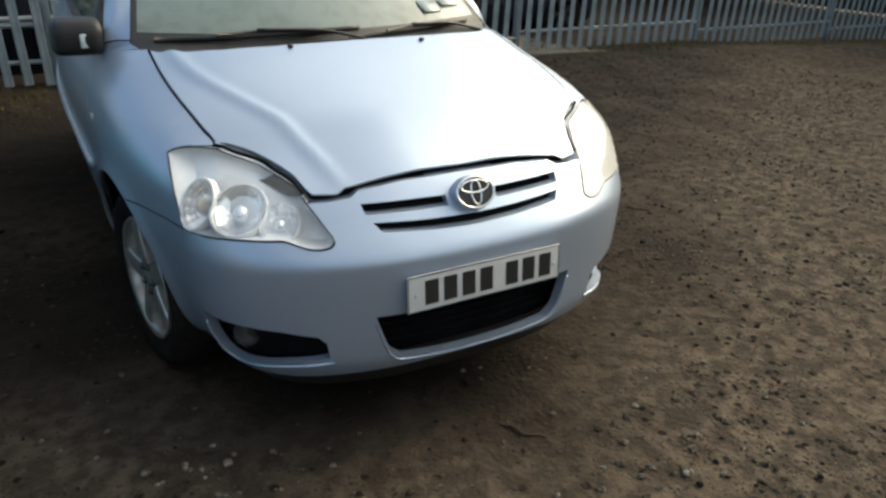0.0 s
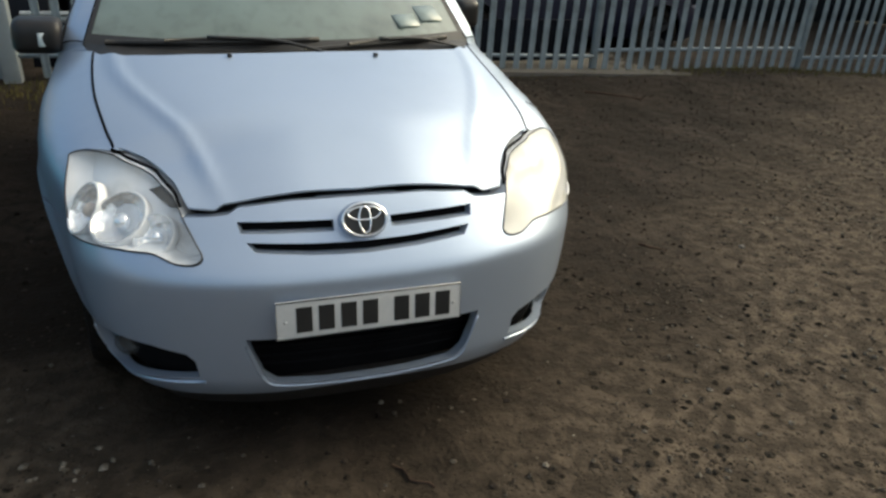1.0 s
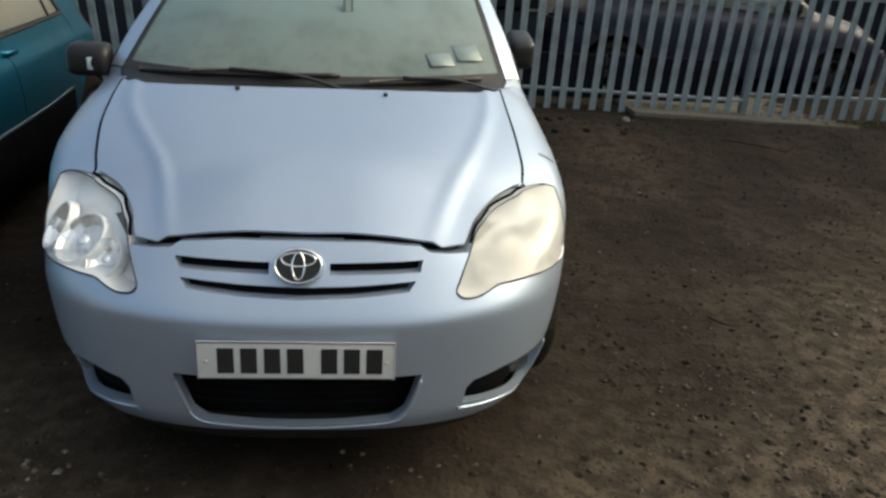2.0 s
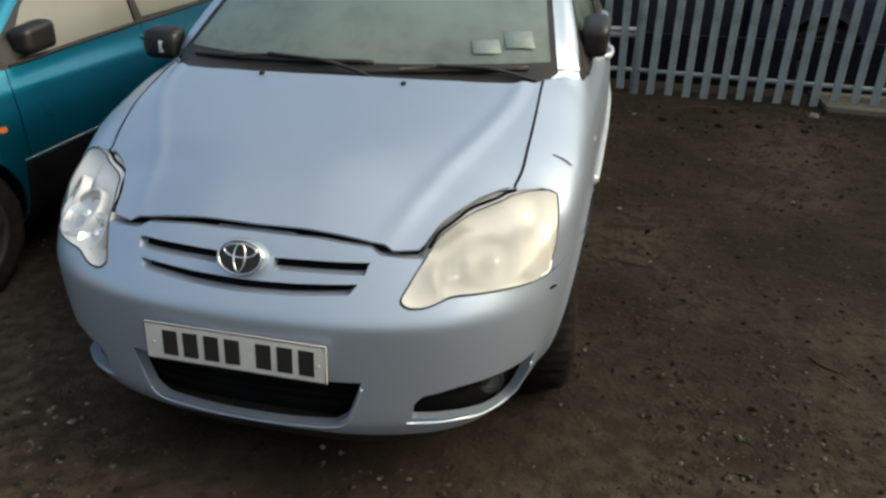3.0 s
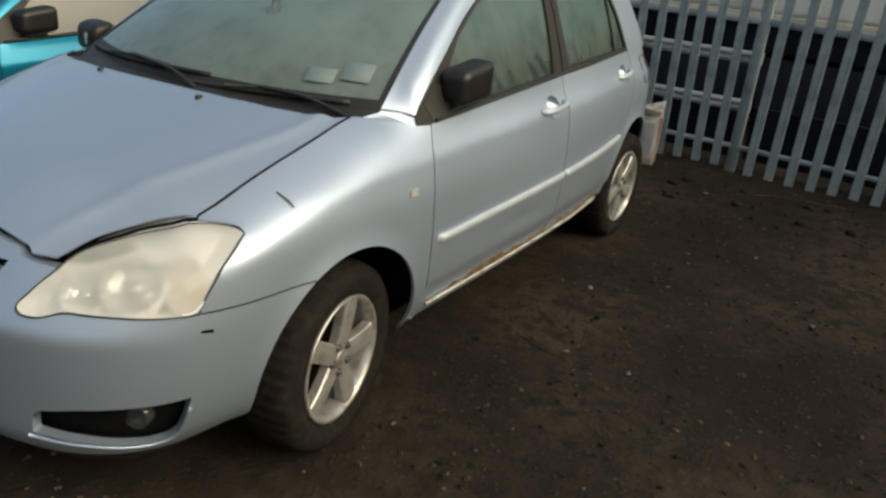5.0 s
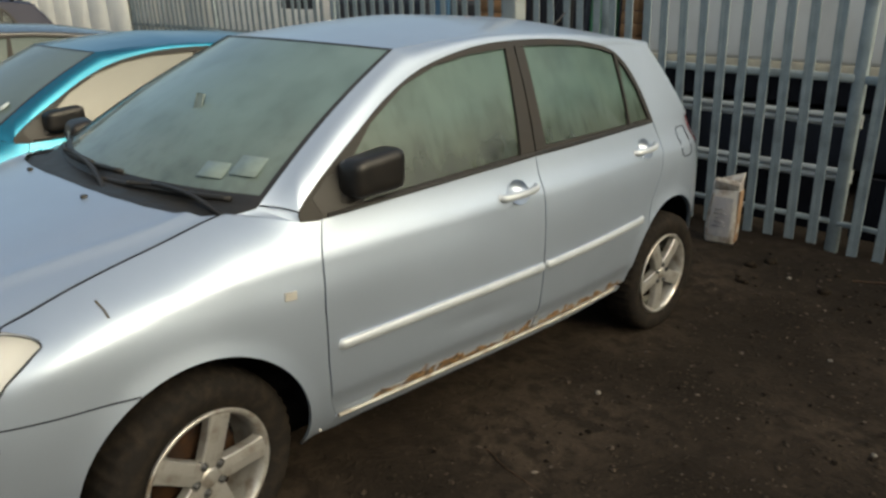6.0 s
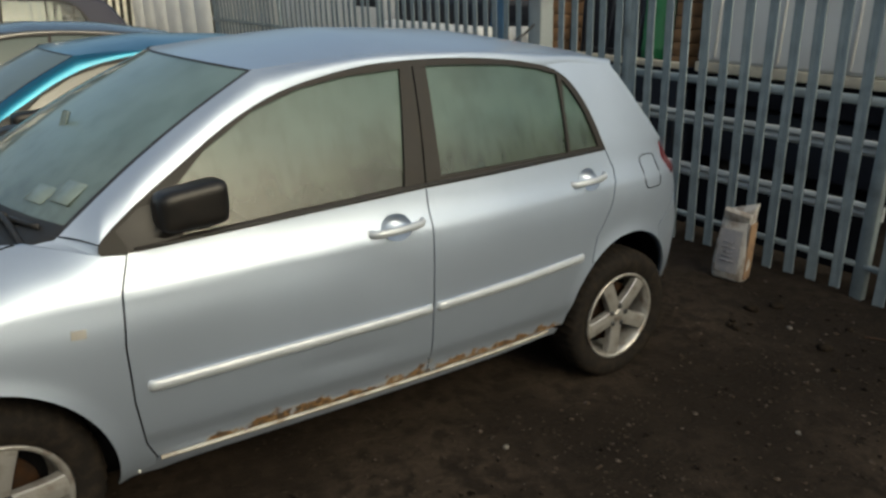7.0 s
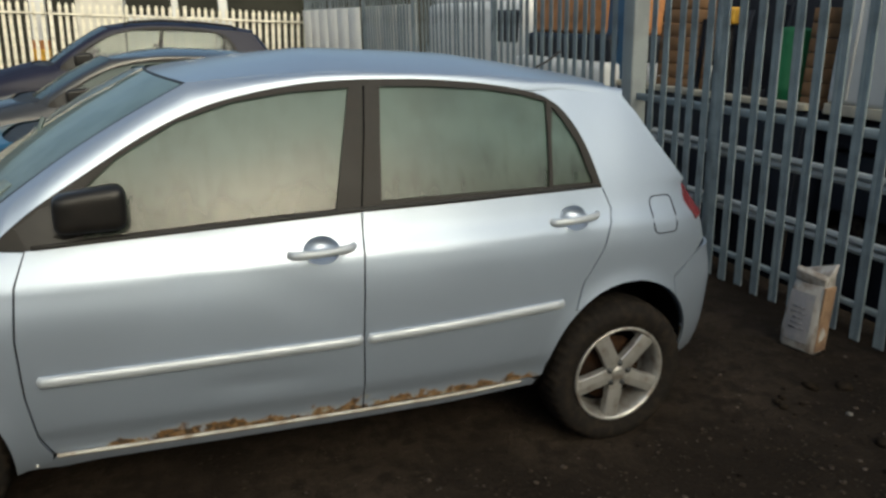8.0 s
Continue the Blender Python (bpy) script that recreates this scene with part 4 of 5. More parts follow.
    if full:
        for a0, s0, a1, s1, ap, tip in ((-.90, .040, .10, .085, .22, .46), (.02, .028, .86, .050, .93, .48)):
            blade = [screen(a0 + (a1 - a0) * q, s0 + (s1 - s0) * q, .006 + .006 * math.sin(math.pi * q)) for q in np.linspace(0, 1, 16)]
            hold = screen(a0 + (a1 - a0) * tip, s0 + (s1 - s0) * tip + .012, .026)
            arm = spl([screen(ap, -.045, .016), screen(ap - .08, -.02, .024), screen((ap + a0 + (a1 - a0) * tip) / 2, (s0 + s1) / 2 - .012, .030), hold], 6)
            wiper = part("wiper", tube_bm(arm, .010, 6, flat=.6), black_plastic, root, "black wiper")
            part("blade", tube_bm(blade, .0075, 6, flat=1.3), black_plastic, wiper)
            part("bridge", tube_bm([Vector(blade[4]) + Vector((0, -.004, .008)), Vector(hold) + Vector((0, 0, -.006)), Vector(blade[11]) + Vector((0, -.004, .008))], .007, 6), black_plastic, wiper)
            part("spindle_cap", lathe_bm([(.001, .022), (.012, .020), (.018, .010), (.019, -.01)], 14, axis="z"), black_plastic, wiper).location = screen(ap, -.05, .008)
    # mirrors
    for s in (1, -1):
        open_out = full and s < 0
        bm = box_bm((.160, .105, .118) if open_out else (.104, .204, .136), (0, 0, 0), .050, 6)
        for v in bm.verts:
            v.co.y += .18 * v.co.x * .6
            v.co.z *= 1 + 1.6 * min(0, v.co.y)
            v.co.z += .10 * v.co.y
        bmesh.ops.transform(bm, matrix=pose(.845, .405, 1.022) if open_out else pose(.800, .640, 1.086), verts=bm.verts)
        if s < 0:
            bmesh.ops.scale(bm, vec=(-1, 1, 1), verts=bm.verts)
            bmesh.ops.reverse_faces(bm, faces=bm.faces)
        bmesh.ops.transform(bm, matrix=Matrix.Diagonal((*WARP[0], 1)), verts=bm.verts)
        m = part("door_mirror", bm, mirror_black, root, "matt black door mirror")
        bm = box_bm((.118, .006, .085), (s * .847, .459, 1.024), .003, 1, (0, 0, s * 6)) if open_out else box_bm((.060, .006, .075), (s * .802, .728, 1.094), .003, 1, (0, 0, s * 6))
        bmesh.ops.transform(bm, matrix=Matrix.Diagonal((*WARP[0], 1)), verts=bm.verts)
        part("mirror_glass", bm, chrome, m)
        arm = [(.745, .47, .985), (.775, .44, .998), (.805, .41, 1.016)] if open_out else [(.755, .53, 1.0), (.775, .58, 1.02), (.80, .63, 1.05)]
        part("mirror_arm", tube_bm([warp((s * x, y, z)) for x, y, z in arm], .028, 8), black_plastic, m)
        if open_out:
            part("mirror_sticker", box_bm((.026, .003, .045), (-.825, .351, 1.014), .001, 1), paper, m, "small white rectangle")
    sail = [(.46, .972), (.60, .985), (.59, 1.10), (.50, 1.085), (.43, 1.03)]
    sheet("mirror_sail", sail, S.glass, black_plastic, root, step=.04, lift=.006, mirror=True)
    if full:
        # handles with cups, mouldings, repeaters, flap
        for s, k in ((1, 0), (-1, 1)):
            for (y0, z0), door in ((HANDLES[0], doors[0][k]), (HANDLES[1], doors[1][k])):
                cup = oval(y0, z0)
                def bowl(y, z, out=0.0, y0=y0, z0=z0, s=s):
                    q = 1 - ((y - y0) / .062) ** 2 - ((z - z0) / .046) ** 2
                    x, yy, zz = S.flank(y, z, out - .040 * max(0, q) ** .7)
                    return (s * x, yy, zz)
                sheet("handle_cup", cup, bowl, paint, door, step=.010, thick=0)
                part("cup_rim", tube_bm([(s * S.flank(y, z, .0005)[0], y, z) for y, z in cup], .0022, 5, True), paint, door)
                line = spl([(y0 - .112, z0 - .008, -.004), (y0 - .085, z0 - .006, .020), (y0, z0, .034), (y0 + .085, z0 + .005, .022), (y0 + .112, z0 + .006, -.004)], 5)
                part("handle", tube_bm([(s * S.flank(y, z, o)[0], y, z) for y, z, o in line], .011, 8, flat=1.35), satin_paint, door, "body-coloured handle")
            for (y0, z0, y1, z1), door in (((.455, .568, 1.464, .590), doors[0][k]), ((1.494, .591, 2.292, .622), doors[1][k])):
                line = [(y0 + (y1 - y0) * q, z0 + (z1 - z0) * q, o) for q, o in [(0, -.010), (.004, .002)] + [(v, .006) for v in np.linspace(.012, .985, 30)] + [(.995, .002), (1, -.010)]]
                part("moulding", tube_bm([(s * S.flank(y, z, o)[0], y, z) for y, z, o in line], .011, 8, flat=1.75), satin_paint, door, "body-coloured rubbing strip")
            sheet("repeater", [(.267, .764), (.306, .762), (.308, .786), (.269, .788)], lambda y, z, out=0.0, s=s: (s * S.flank(y, z, out)[0],) + S.flank(y, z, out)[1:], repeater_lens, wings[k], step=.02, lift=.006, thick=.008, label="pale side repeater")
        ring = [(2.800 + .066 * np.sign(math.cos(t)) * abs(math.cos(t)) ** .4, .935 + .073 * np.sign(math.sin(t)) * abs(math.sin(t)) ** .4) for t in np.linspace(0, 2 * math.pi, 41)[:-1]]
        part("fuel_flap_gap", tube_bm([S.flank(y, z, .0005) for y, z in ring], .0026, 5, True), gap_black, quarters[0], "outline of the fuel flap")
        part("bumper_scuff", box_bm((.035, .006, .008), S.skin(.93, .575, .001), .002, 1, (0, 0, 55)), gap_black, bumper)
        part("aerial", tube_bm([(.02, 2.52, 1.475), (.02, 2.60, 1.515), (.02, 2.66, 1.56)], .006, 6), black_plastic, root)
        part("wing_feather", tube_bm([S.flank(-.226, .868, .003), S.flank(-.216, .852, .006), S.flank(-.212, .836, .003)], .0032, 5, flat=.5), wood_board, root, "brown leaf scrap")
        for s in (1, -1):
            x, y, z = S.flank(.405, .246, .003)
            part("wing_screw", lathe_bm([(.001, .003), (.005, .002), (.006, 0), (.006, -.006)], 12, axis="x"), sill_edge, wings[0 if s > 0 else 1]).data.transform(pose(s * x, y, z, 0, 0, 0 if s > 0 else 180))
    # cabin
    # floor, underbody and bay blocks painted near-black to stand for shade below and inside
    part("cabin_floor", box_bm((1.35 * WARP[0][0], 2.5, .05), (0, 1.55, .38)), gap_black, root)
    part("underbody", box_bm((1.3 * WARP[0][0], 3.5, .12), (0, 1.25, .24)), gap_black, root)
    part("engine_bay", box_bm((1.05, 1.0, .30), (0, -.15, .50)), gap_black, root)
    card = [(.45, .40), (2.35, .55), (2.5, 1.0), (1.0, .97), (.45, .94)]
    sheet("door_card", card, S.flank, cloth, root, step=.1, thick=0, lift=-.07, mirror=True)
    part("headlining", box_bm((.9, 1.5, .02), (0, 1.72, 1.42 * WARP[0][2]), .005), dash_grey, root)
    part("dashboard", box_bm((1.25, .45, .26), (0, .56, .86 * WARP[0][2]), .08, 3), dash_grey, root)
    for x, y in ((-.36, 1.2), (.36, 1.2), (-.36, 2.1), (.36, 2.1)):
        seat = part("seat", box_bm((.48, .5, .16), (x, y - .1, .55), .05, 3), cloth, root)
        part("backrest", box_bm((.46, .13, .56), (x, y + .22, .80 * WARP[0][2]), .05, 3, (-14, 0, 0)), cloth, seat)
        part("headrest", box_bm((.24, .09, .16), (x, y + .30, 1.17 * WARP[0][2]), .035, 3), cloth, seat)
    if full:
        part("steering_wheel", tube_bm([(-.36 + .18 * math.cos(t), .83 + .06 * math.sin(t), .98 + .17 * math.sin(t)) for t in np.linspace(0, 2 * math.pi, 30)[:-1]], .014, 6, True), black_plastic, root)
        part("interior_mirror", box_bm((.22, .03, .06), (0, .74, 1.345), .012), black_plastic, root)
        part("hanging_tag", box_bm((.034, .004, .085), Vector(screen(.13, .49, .004)), .008, 2, (-20, 0, 12)), slip_paper, root, "tag on the glass, dimmed as behind mist")
        for a, s, w, h, r in ((.648, .178, .100, .070, 20), (.815, .215, .105, .088, 19)):
            x, y, z = screen(a, s, .003)
            part("windscreen_slip", box_bm((w, h, .002), (x, y, z), .0006, 1, (33, 0, r)), slip_paper, glassy, "paper slip on the glass, dimmed as behind mist")
    # wheels, and wheel houses coloured near-black as the shade under the arches
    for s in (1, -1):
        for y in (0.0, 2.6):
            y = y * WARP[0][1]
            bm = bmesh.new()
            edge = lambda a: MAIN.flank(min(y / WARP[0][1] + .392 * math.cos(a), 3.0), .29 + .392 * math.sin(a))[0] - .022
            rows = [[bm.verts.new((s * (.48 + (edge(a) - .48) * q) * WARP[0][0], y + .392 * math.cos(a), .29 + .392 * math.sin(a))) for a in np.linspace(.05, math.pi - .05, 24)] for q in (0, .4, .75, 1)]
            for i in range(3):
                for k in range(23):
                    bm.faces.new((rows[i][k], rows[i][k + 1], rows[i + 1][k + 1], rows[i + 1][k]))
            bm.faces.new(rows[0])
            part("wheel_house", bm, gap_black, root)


def hatchback(name, label, place, paint, door_paint, glass, front_glass, full=False, scale=(1, 1, 1), steer=0.0):
    WARP[0] = scale
    root = thing(name, label, "car", place, "parked cars" if not full else "")
    car_body(root, paint, door_paint, glass, front_glass, full)
    for s in (1, -1):
        wheel(root, "front_wheel", s * .812 * scale[0], .012, .258, s, steer, -16 * s, "five-spoke alloy wheel" if full else "wheel blackened as in the shade of its arch", alloy if full else wheel_shade)
        wheel(root, "rear_wheel", s * .796 * scale[0], 2.618 * scale[1], .252, s, 0, 31 * s, "five-spoke alloy wheel" if full else "wheel blackened as in the shade of its arch", alloy if full else wheel_shade)
    WARP[0] = (1.0, 1.0, 1.0)
    return root


car = hatchback("hatchback_car", "pale blue five-door hatchback with rusty door bottoms on dirt", (0, 0, 0), blue_paint, blue_rusted, side_glass, screen_glass, True, steer=9)
headlamp(car, "headlamp", 1, hazed_lens, "cloudy yellowed headlamp")
headlamp(car, "headlamp", -1, clear_lens, "clear headlamp with silver bowls")


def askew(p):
    """Shifts the right half a little wide and forward behind the nose, less at the roof, shaped to fit the camera's
    view.
    """
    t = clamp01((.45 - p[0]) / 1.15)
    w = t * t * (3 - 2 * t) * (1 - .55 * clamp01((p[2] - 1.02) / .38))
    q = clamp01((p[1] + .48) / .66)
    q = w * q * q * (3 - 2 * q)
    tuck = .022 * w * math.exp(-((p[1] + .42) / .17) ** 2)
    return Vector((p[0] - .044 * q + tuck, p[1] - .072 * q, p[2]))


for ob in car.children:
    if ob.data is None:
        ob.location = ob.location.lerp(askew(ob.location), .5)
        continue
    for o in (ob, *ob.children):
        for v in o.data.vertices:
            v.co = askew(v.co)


# ---- other parked cars ----
teal = hatchback("hatchback_car", "teal three-door car with misted cream windows", (-2.44, -.10, -.02), teal_paint, teal_paint, teal_glass, far_glass, False, (.955, .965, .915))
hatchback("hatchback_car", "dark grey hatchback parked beyond the teal car", (-5.1, -.45, -.02), grey_paint, grey_paint, dark_far_glass, dark_far_glass, False, (.97, .97, .895))
navy = hatchback("hatchback_car", "navy estate car parked beyond the grey one", (-7.75, -.62, -.02), navy_paint, navy_paint, clear_far_glass, clear_far_glass, False, (.98, 1.02, 1.07))


WARP[0] = (.98, 1.02, 1.07)
for side in (1, -1):
    line = [(side * (lerp_curve(ROOF_X, y) - .03), y, lerp_curve(ROOF_Z, y) + h) for y, h in ((1.10, .012), (1.16, .040), (1.5, .052), (2.0, .052), (2.4, .044), (2.46, .012))]
    part("roof_rail", tube_bm([warp(p) for p in line], .016, 8), black_plastic, navy, "black roof rail")
WARP[0] = (1.0, 1.0, 1.0)
WARP[0] = (.955, .965, .915)
part("pinstripe", tube_bm([warp(MAIN.flank(y, .545 + .045 * (y - .3), .002)) for y in np.linspace(.37, 2.2, 40)], .0022, 5), barrier_steel, teal, "thin pale side stripe")
sheet("repeater", [(.262, .712), (.285, .708), (.306, .712), (.310, .724), (.302, .735), (.270, .736), (.260, .726)], MAIN.flank, amber, teal, step=.02, lift=.008, thick=.012, label="amber side repeater")
part("handle", tube_bm([warp(MAIN.flank(y, .945 + .01 * y, o)) for y, o in ((1.44, -.004), (1.46, .02), (1.56, .022), (1.58, -.004))], .010, 6, flat=1.6), teal_paint, teal)
# shade along the teal car's lower side, laid on as a near-black sheet
shade_loop = [(.375, .20), (2.22, .24), (2.24, .42), (2.23, .615), (1.4, .580), (.37, .533)]
sheet("side_skirt", shade_loop, MAIN.flank, gap_black, teal, step=.05, thick=.008, lift=.005, mirror=True, label="near-black sheet standing for shade low on the side")
x, y, z = warp(screen(.82, .30, .004))
part("window_sticker", lathe_bm([(.001, .002), (.038, .001), (.038, 0)], 20, axis="z"), paper, teal, "round white windscreen sticker").matrix_local = pose(x, y, z, 33)
WARP[0] = (1.0, 1.0, 1.0)


# ---- ground: one sheet of trodden earth and gravel ----
def smooth(a, b, v):
    t = clamp01((v - a) / (b - a))
    return t * t * (3 - 2 * t)


def ground_z(x, y):
    z = -.058 + .10 * smooth(2.9, 3.95, y) - .04 * max(0.0, x - 5.0) * smooth(5, 8, x) * (1 if x < 12 else 12 / x)
    r = math.hypot(x, y)
    if r < 14:
        f = 1 - smooth(9, 14, r)
        z += f * (.010 * noise.noise((x * 1.3, y * 1.3, 0)) + .010 * noise.noise((x * 4, y * 4, 3)) + .009 * noise.noise((x * 9, y * 9, 5)))
        # ruts left by tyres
        for c, w in ((2.0, .10), (3.35, .12)):
            line = c + .55 * (y - 1) * .35 + .15 * math.sin(y * 1.1)
            z -= f * .016 * math.exp(-((x - line) / w) ** 2) * smooth(-1.5, 0.5, y)
    return z


def ticks(near, far, step, grow):
    v, out = 0.0, [0.0]
    while v < far:
        v += step if v < near else (v - near) * grow + step
        out.append(v)
    return out


xs = [-v for v in ticks(3.2, 900, .038, .16)[:0:-1]] + ticks(5.0, 900, .038, .16)
ys = [-v for v in ticks(3.2, 900, .038, .16)[:0:-1]] + ticks(4.6, 900, .038, .16)
nx = len(xs)
verts = [(x, y, ground_z(x, y)) for y in ys for x in xs]
faces = [(j * nx + i, j * nx + i + 1, (j + 1) * nx + i + 1, (j + 1) * nx + i) for j in range(len(ys) - 1) for i in range(nx - 1)]


def earth():
    """Dark trodden earth: a brown skin, a gravelly zone ahead of the car painted paler for its brighter light, grit and
    small pale chips.
    """
    m = mat("trodden_earth", (0.0360, 0.0272, 0.0202), rough=0.9, vary=0.42, scale=1.1, bump=0.022, bump_scale=42, second=(0.0140, 0.0106, 0.0080), amount=0.8)
    n, l = m.node_tree.nodes, m.node_tree.links
    b = n["Principled BSDF"]
    source = b.inputs["Base Color"].links[0].from_socket
    co = n.new("ShaderNodeTexCoord")

    def noise_at(scale, detail=5):
        t = n.new("ShaderNodeTexNoise")
        t.inputs["Scale"].default_value, t.inputs["Detail"].default_value = scale, detail
        l.new(co.outputs["Object"], t.inputs["Vector"])
        return t.outputs["Fac"]

    def calc(op, p, q):
        t = n.new("ShaderNodeMath")
        t.operation = op
        for k, v in enumerate((p, q)):
            if isinstance(v, (int, float)):
                t.inputs[k].default_value = v
            else:
                l.new(v, t.inputs[k])
        return t.outputs[0]

    def span(v, lo, hi):
        t = n.new("ShaderNodeMapRange")
        t.interpolation_type = "SMOOTHSTEP"
        t.inputs["From Min"].default_value, t.inputs["From Max"].default_value = lo, hi
        l.new(v, t.inputs["Value"])
        return t.outputs[0]

    def blend(f, one, two):
        t = n.new("ShaderNodeMix")
        t.data_type = "RGBA"
        l.new(f, t.inputs["Factor"])
        for k, v in (("A", one), ("B", two)):
            if isinstance(v, tuple):
                t.inputs[k].default_value = (*v, 1)
            else:
                l.new(v, t.inputs[k])
        return t.outputs["Result"]

    # paler gravelly ground ahead of the car and out in the yard, darker beside the car and along the fence: light
    # difference put into the colour
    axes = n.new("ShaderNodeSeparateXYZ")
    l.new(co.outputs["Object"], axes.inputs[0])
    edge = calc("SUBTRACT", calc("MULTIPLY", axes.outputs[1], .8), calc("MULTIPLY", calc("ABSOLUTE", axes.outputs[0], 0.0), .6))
    # dry masks the paler zone; its brightness is painted by position
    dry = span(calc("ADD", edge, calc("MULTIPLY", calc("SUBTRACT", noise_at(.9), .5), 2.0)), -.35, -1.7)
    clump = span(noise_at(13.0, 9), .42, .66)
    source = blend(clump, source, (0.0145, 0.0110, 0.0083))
    pale_tone = blend(span(noise_at(14.0, 9), .36, .62), (0.090, 0.070, 0.050), (0.040, 0.031, 0.022))
    colour = blend(dry, source, pale_tone)
    # grit of two sizes
    marks = None
    for size, lo, tone in ((24, 1.52, (0.010, 0.0078, 0.0056)), (46, 1.42, (0.038, 0.030, 0.022)), (95, 1.38, (0.025, 0.019, 0.0135))):
        vor = n.new("ShaderNodeTexVoronoi")
        vor.inputs["Scale"].default_value = size
        l.new(co.outputs["Object"], vor.inputs["Vector"])
        bits = n.new("ShaderNodeSeparateColor")
        l.new(vor.outputs["Color"], bits.inputs[0])
        on = span(calc("ADD", bits.outputs[0], calc("ADD", noise_at(2.2), calc("MULTIPLY", dry, .22))), lo, lo + .1)
        spot = calc("MULTIPLY", on, span(vor.outputs["Distance"], .44, .28))
        colour = blend(spot, colour, tone)
        marks = spot if marks is None else calc("MAXIMUM", marks, spot)
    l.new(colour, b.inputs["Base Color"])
    b.inputs["Specular IOR Level"].default_value = 0.1
    old = b.inputs["Normal"].links[0].from_node
    bp = n.new("ShaderNodeBump")
    bp.inputs["Strength"].default_value, bp.inputs["Distance"].default_value = 0.8, 0.008
    l.new(marks, bp.inputs["Height"])
    l.new(old.outputs[0], bp.inputs["Normal"])
    l.new(bp.outputs[0], b.inputs["Normal"])
    return m


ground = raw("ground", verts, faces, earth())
tagged(ground, "dark trodden earth yard with grit and ruts", "ground", kind="structure")

# loose stones
rnd = random.Random(4)
base = [(1, 0, 0), (-1, 0, 0), (0, 1, 0), (0, -1, 0), (0, 0, 1), (0, 0, -.6), (.6, .6, .5), (-.6, .6, .4), (.6, -.6, .4), (-.6, -.6, .5)]
hull = bmesh.new()
for p in base:
    hull.verts.new(p)
bmesh.ops.convex_hull(hull, input=hull.verts[:])
hull.verts.index_update()
tri = [[v.index for v in f.verts] for f in hull.faces]
hull.free()


def scatter(count, area, keep, least, most, power):
    """Loose chips of stone on the ground, as vertices and faces of one mesh."""
    verts, faces = [], []
    while count:
        x, y = rnd.uniform(*area[:2]), rnd.uniform(*area[2:])
        count -= 1
        if abs(x) < .75 and -.6 < y < 3.2 or rnd.random() > keep(x, y):
            continue
        s = least + most * rnd.random() ** power
        r, q = rnd.uniform(0, 6.28), [rnd.uniform(.6, 1.3) for _ in range(3)]
        z, k = ground_z(x, y), len(verts)
        for a, b, c in base:
            j = rnd.uniform(.8, 1.2)
            a, b, c = a * q[0] * s * j, b * q[1] * s * j, c * q[2] * s * .7
            verts.append((x + a * math.cos(r) - b * math.sin(r), y + a * math.sin(r) + b * math.cos(r), z + c + s * .2))
        faces += [[k + v for v in f] for f in tri]
    return verts, faces


def pale_ground(x, y):
    return smooth(-.35, -1.7, .8 * y - .6 * abs(x) + .5 * noise.noise((x * .9, y * .9, 7)))


grit_dark = mat("dark_chips", (0.030, 0.0235, 0.0185), rough=0.85, vary=0.2, scale=40, second=(0.095, 0.084, 0.074), amount=0.3, island=1.6)
grit_pale = mat("pale_chips", (0.052, 0.044, 0.034), rough=0.85, vary=0.2, scale=40, second=(0.15, 0.135, 0.112), amount=0.35, island=1.5)
stones = raw("gravel", *scatter(24000, (-2.6, 6.5, -2.0, 4.2), lambda x, y: (1 - pale_ground(x, y)) * (.45 if x < .9 else 1), .0035, .012, 4), grit_dark, smooth=False)
tagged(stones, "scattered dark brown chips trodden into dark earth", "gravel", kind="stuff")
stones = raw("gravel", *scatter(60000, (-2.0, 6.8, -2.6, 3.6), lambda x, y: pale_ground(x, y) * (.25 + .75 * smooth(-.15, .35, noise.noise((x * 1.7, y * 1.7, 11)))), .0026, .013, 4.0), grit_pale, smooth=False)
tagged(stones, "brown and pale grey gravel chips", "gravel", kind="stuff")


# ---- steel palisade fence ----
FY = 4.38
LEAN = (3.2, -1.3)
POSTS = [-15.3, -12.6, -9.9, -7.15, -4.4, -1.72, 1.05, 3.79, 6.60, 9.36, 12.0, 14.3]


def pale_mesh(name, height, material, width=.066):
    """One W-section pale with a pointed top."""
    prof = [(-.5, .0), (-.46, .004), (-.2, .004), (-.14, .002), (.14, .002), (.2, .004), (.46, .004), (.5, .0)]
    bm = bmesh.new()
    rows = []
    for z, f in ((0, 1), (height - .06, 1), (height, .35)):
        front = [bm.verts.new((x * width * f, -d, z)) for x, d in prof]
        back = [bm.verts.new((x * width * f, -d + .004, z)) for x, d in prof[::-1]]
        rows.append(front + back)
    n = len(rows[0])
    for i in range(2):
        for k in range(n):
            bm.faces.new((rows[i][k], rows[i][(k + 1) % n], rows[i + 1][(k + 1) % n], rows[i + 1][k]))
    bm.faces.new(rows[-1])
    me = bpy.data.meshes.new(name)
    bm.to_mesh(me)
    bm.free()
    me.materials.append(material)
    return me


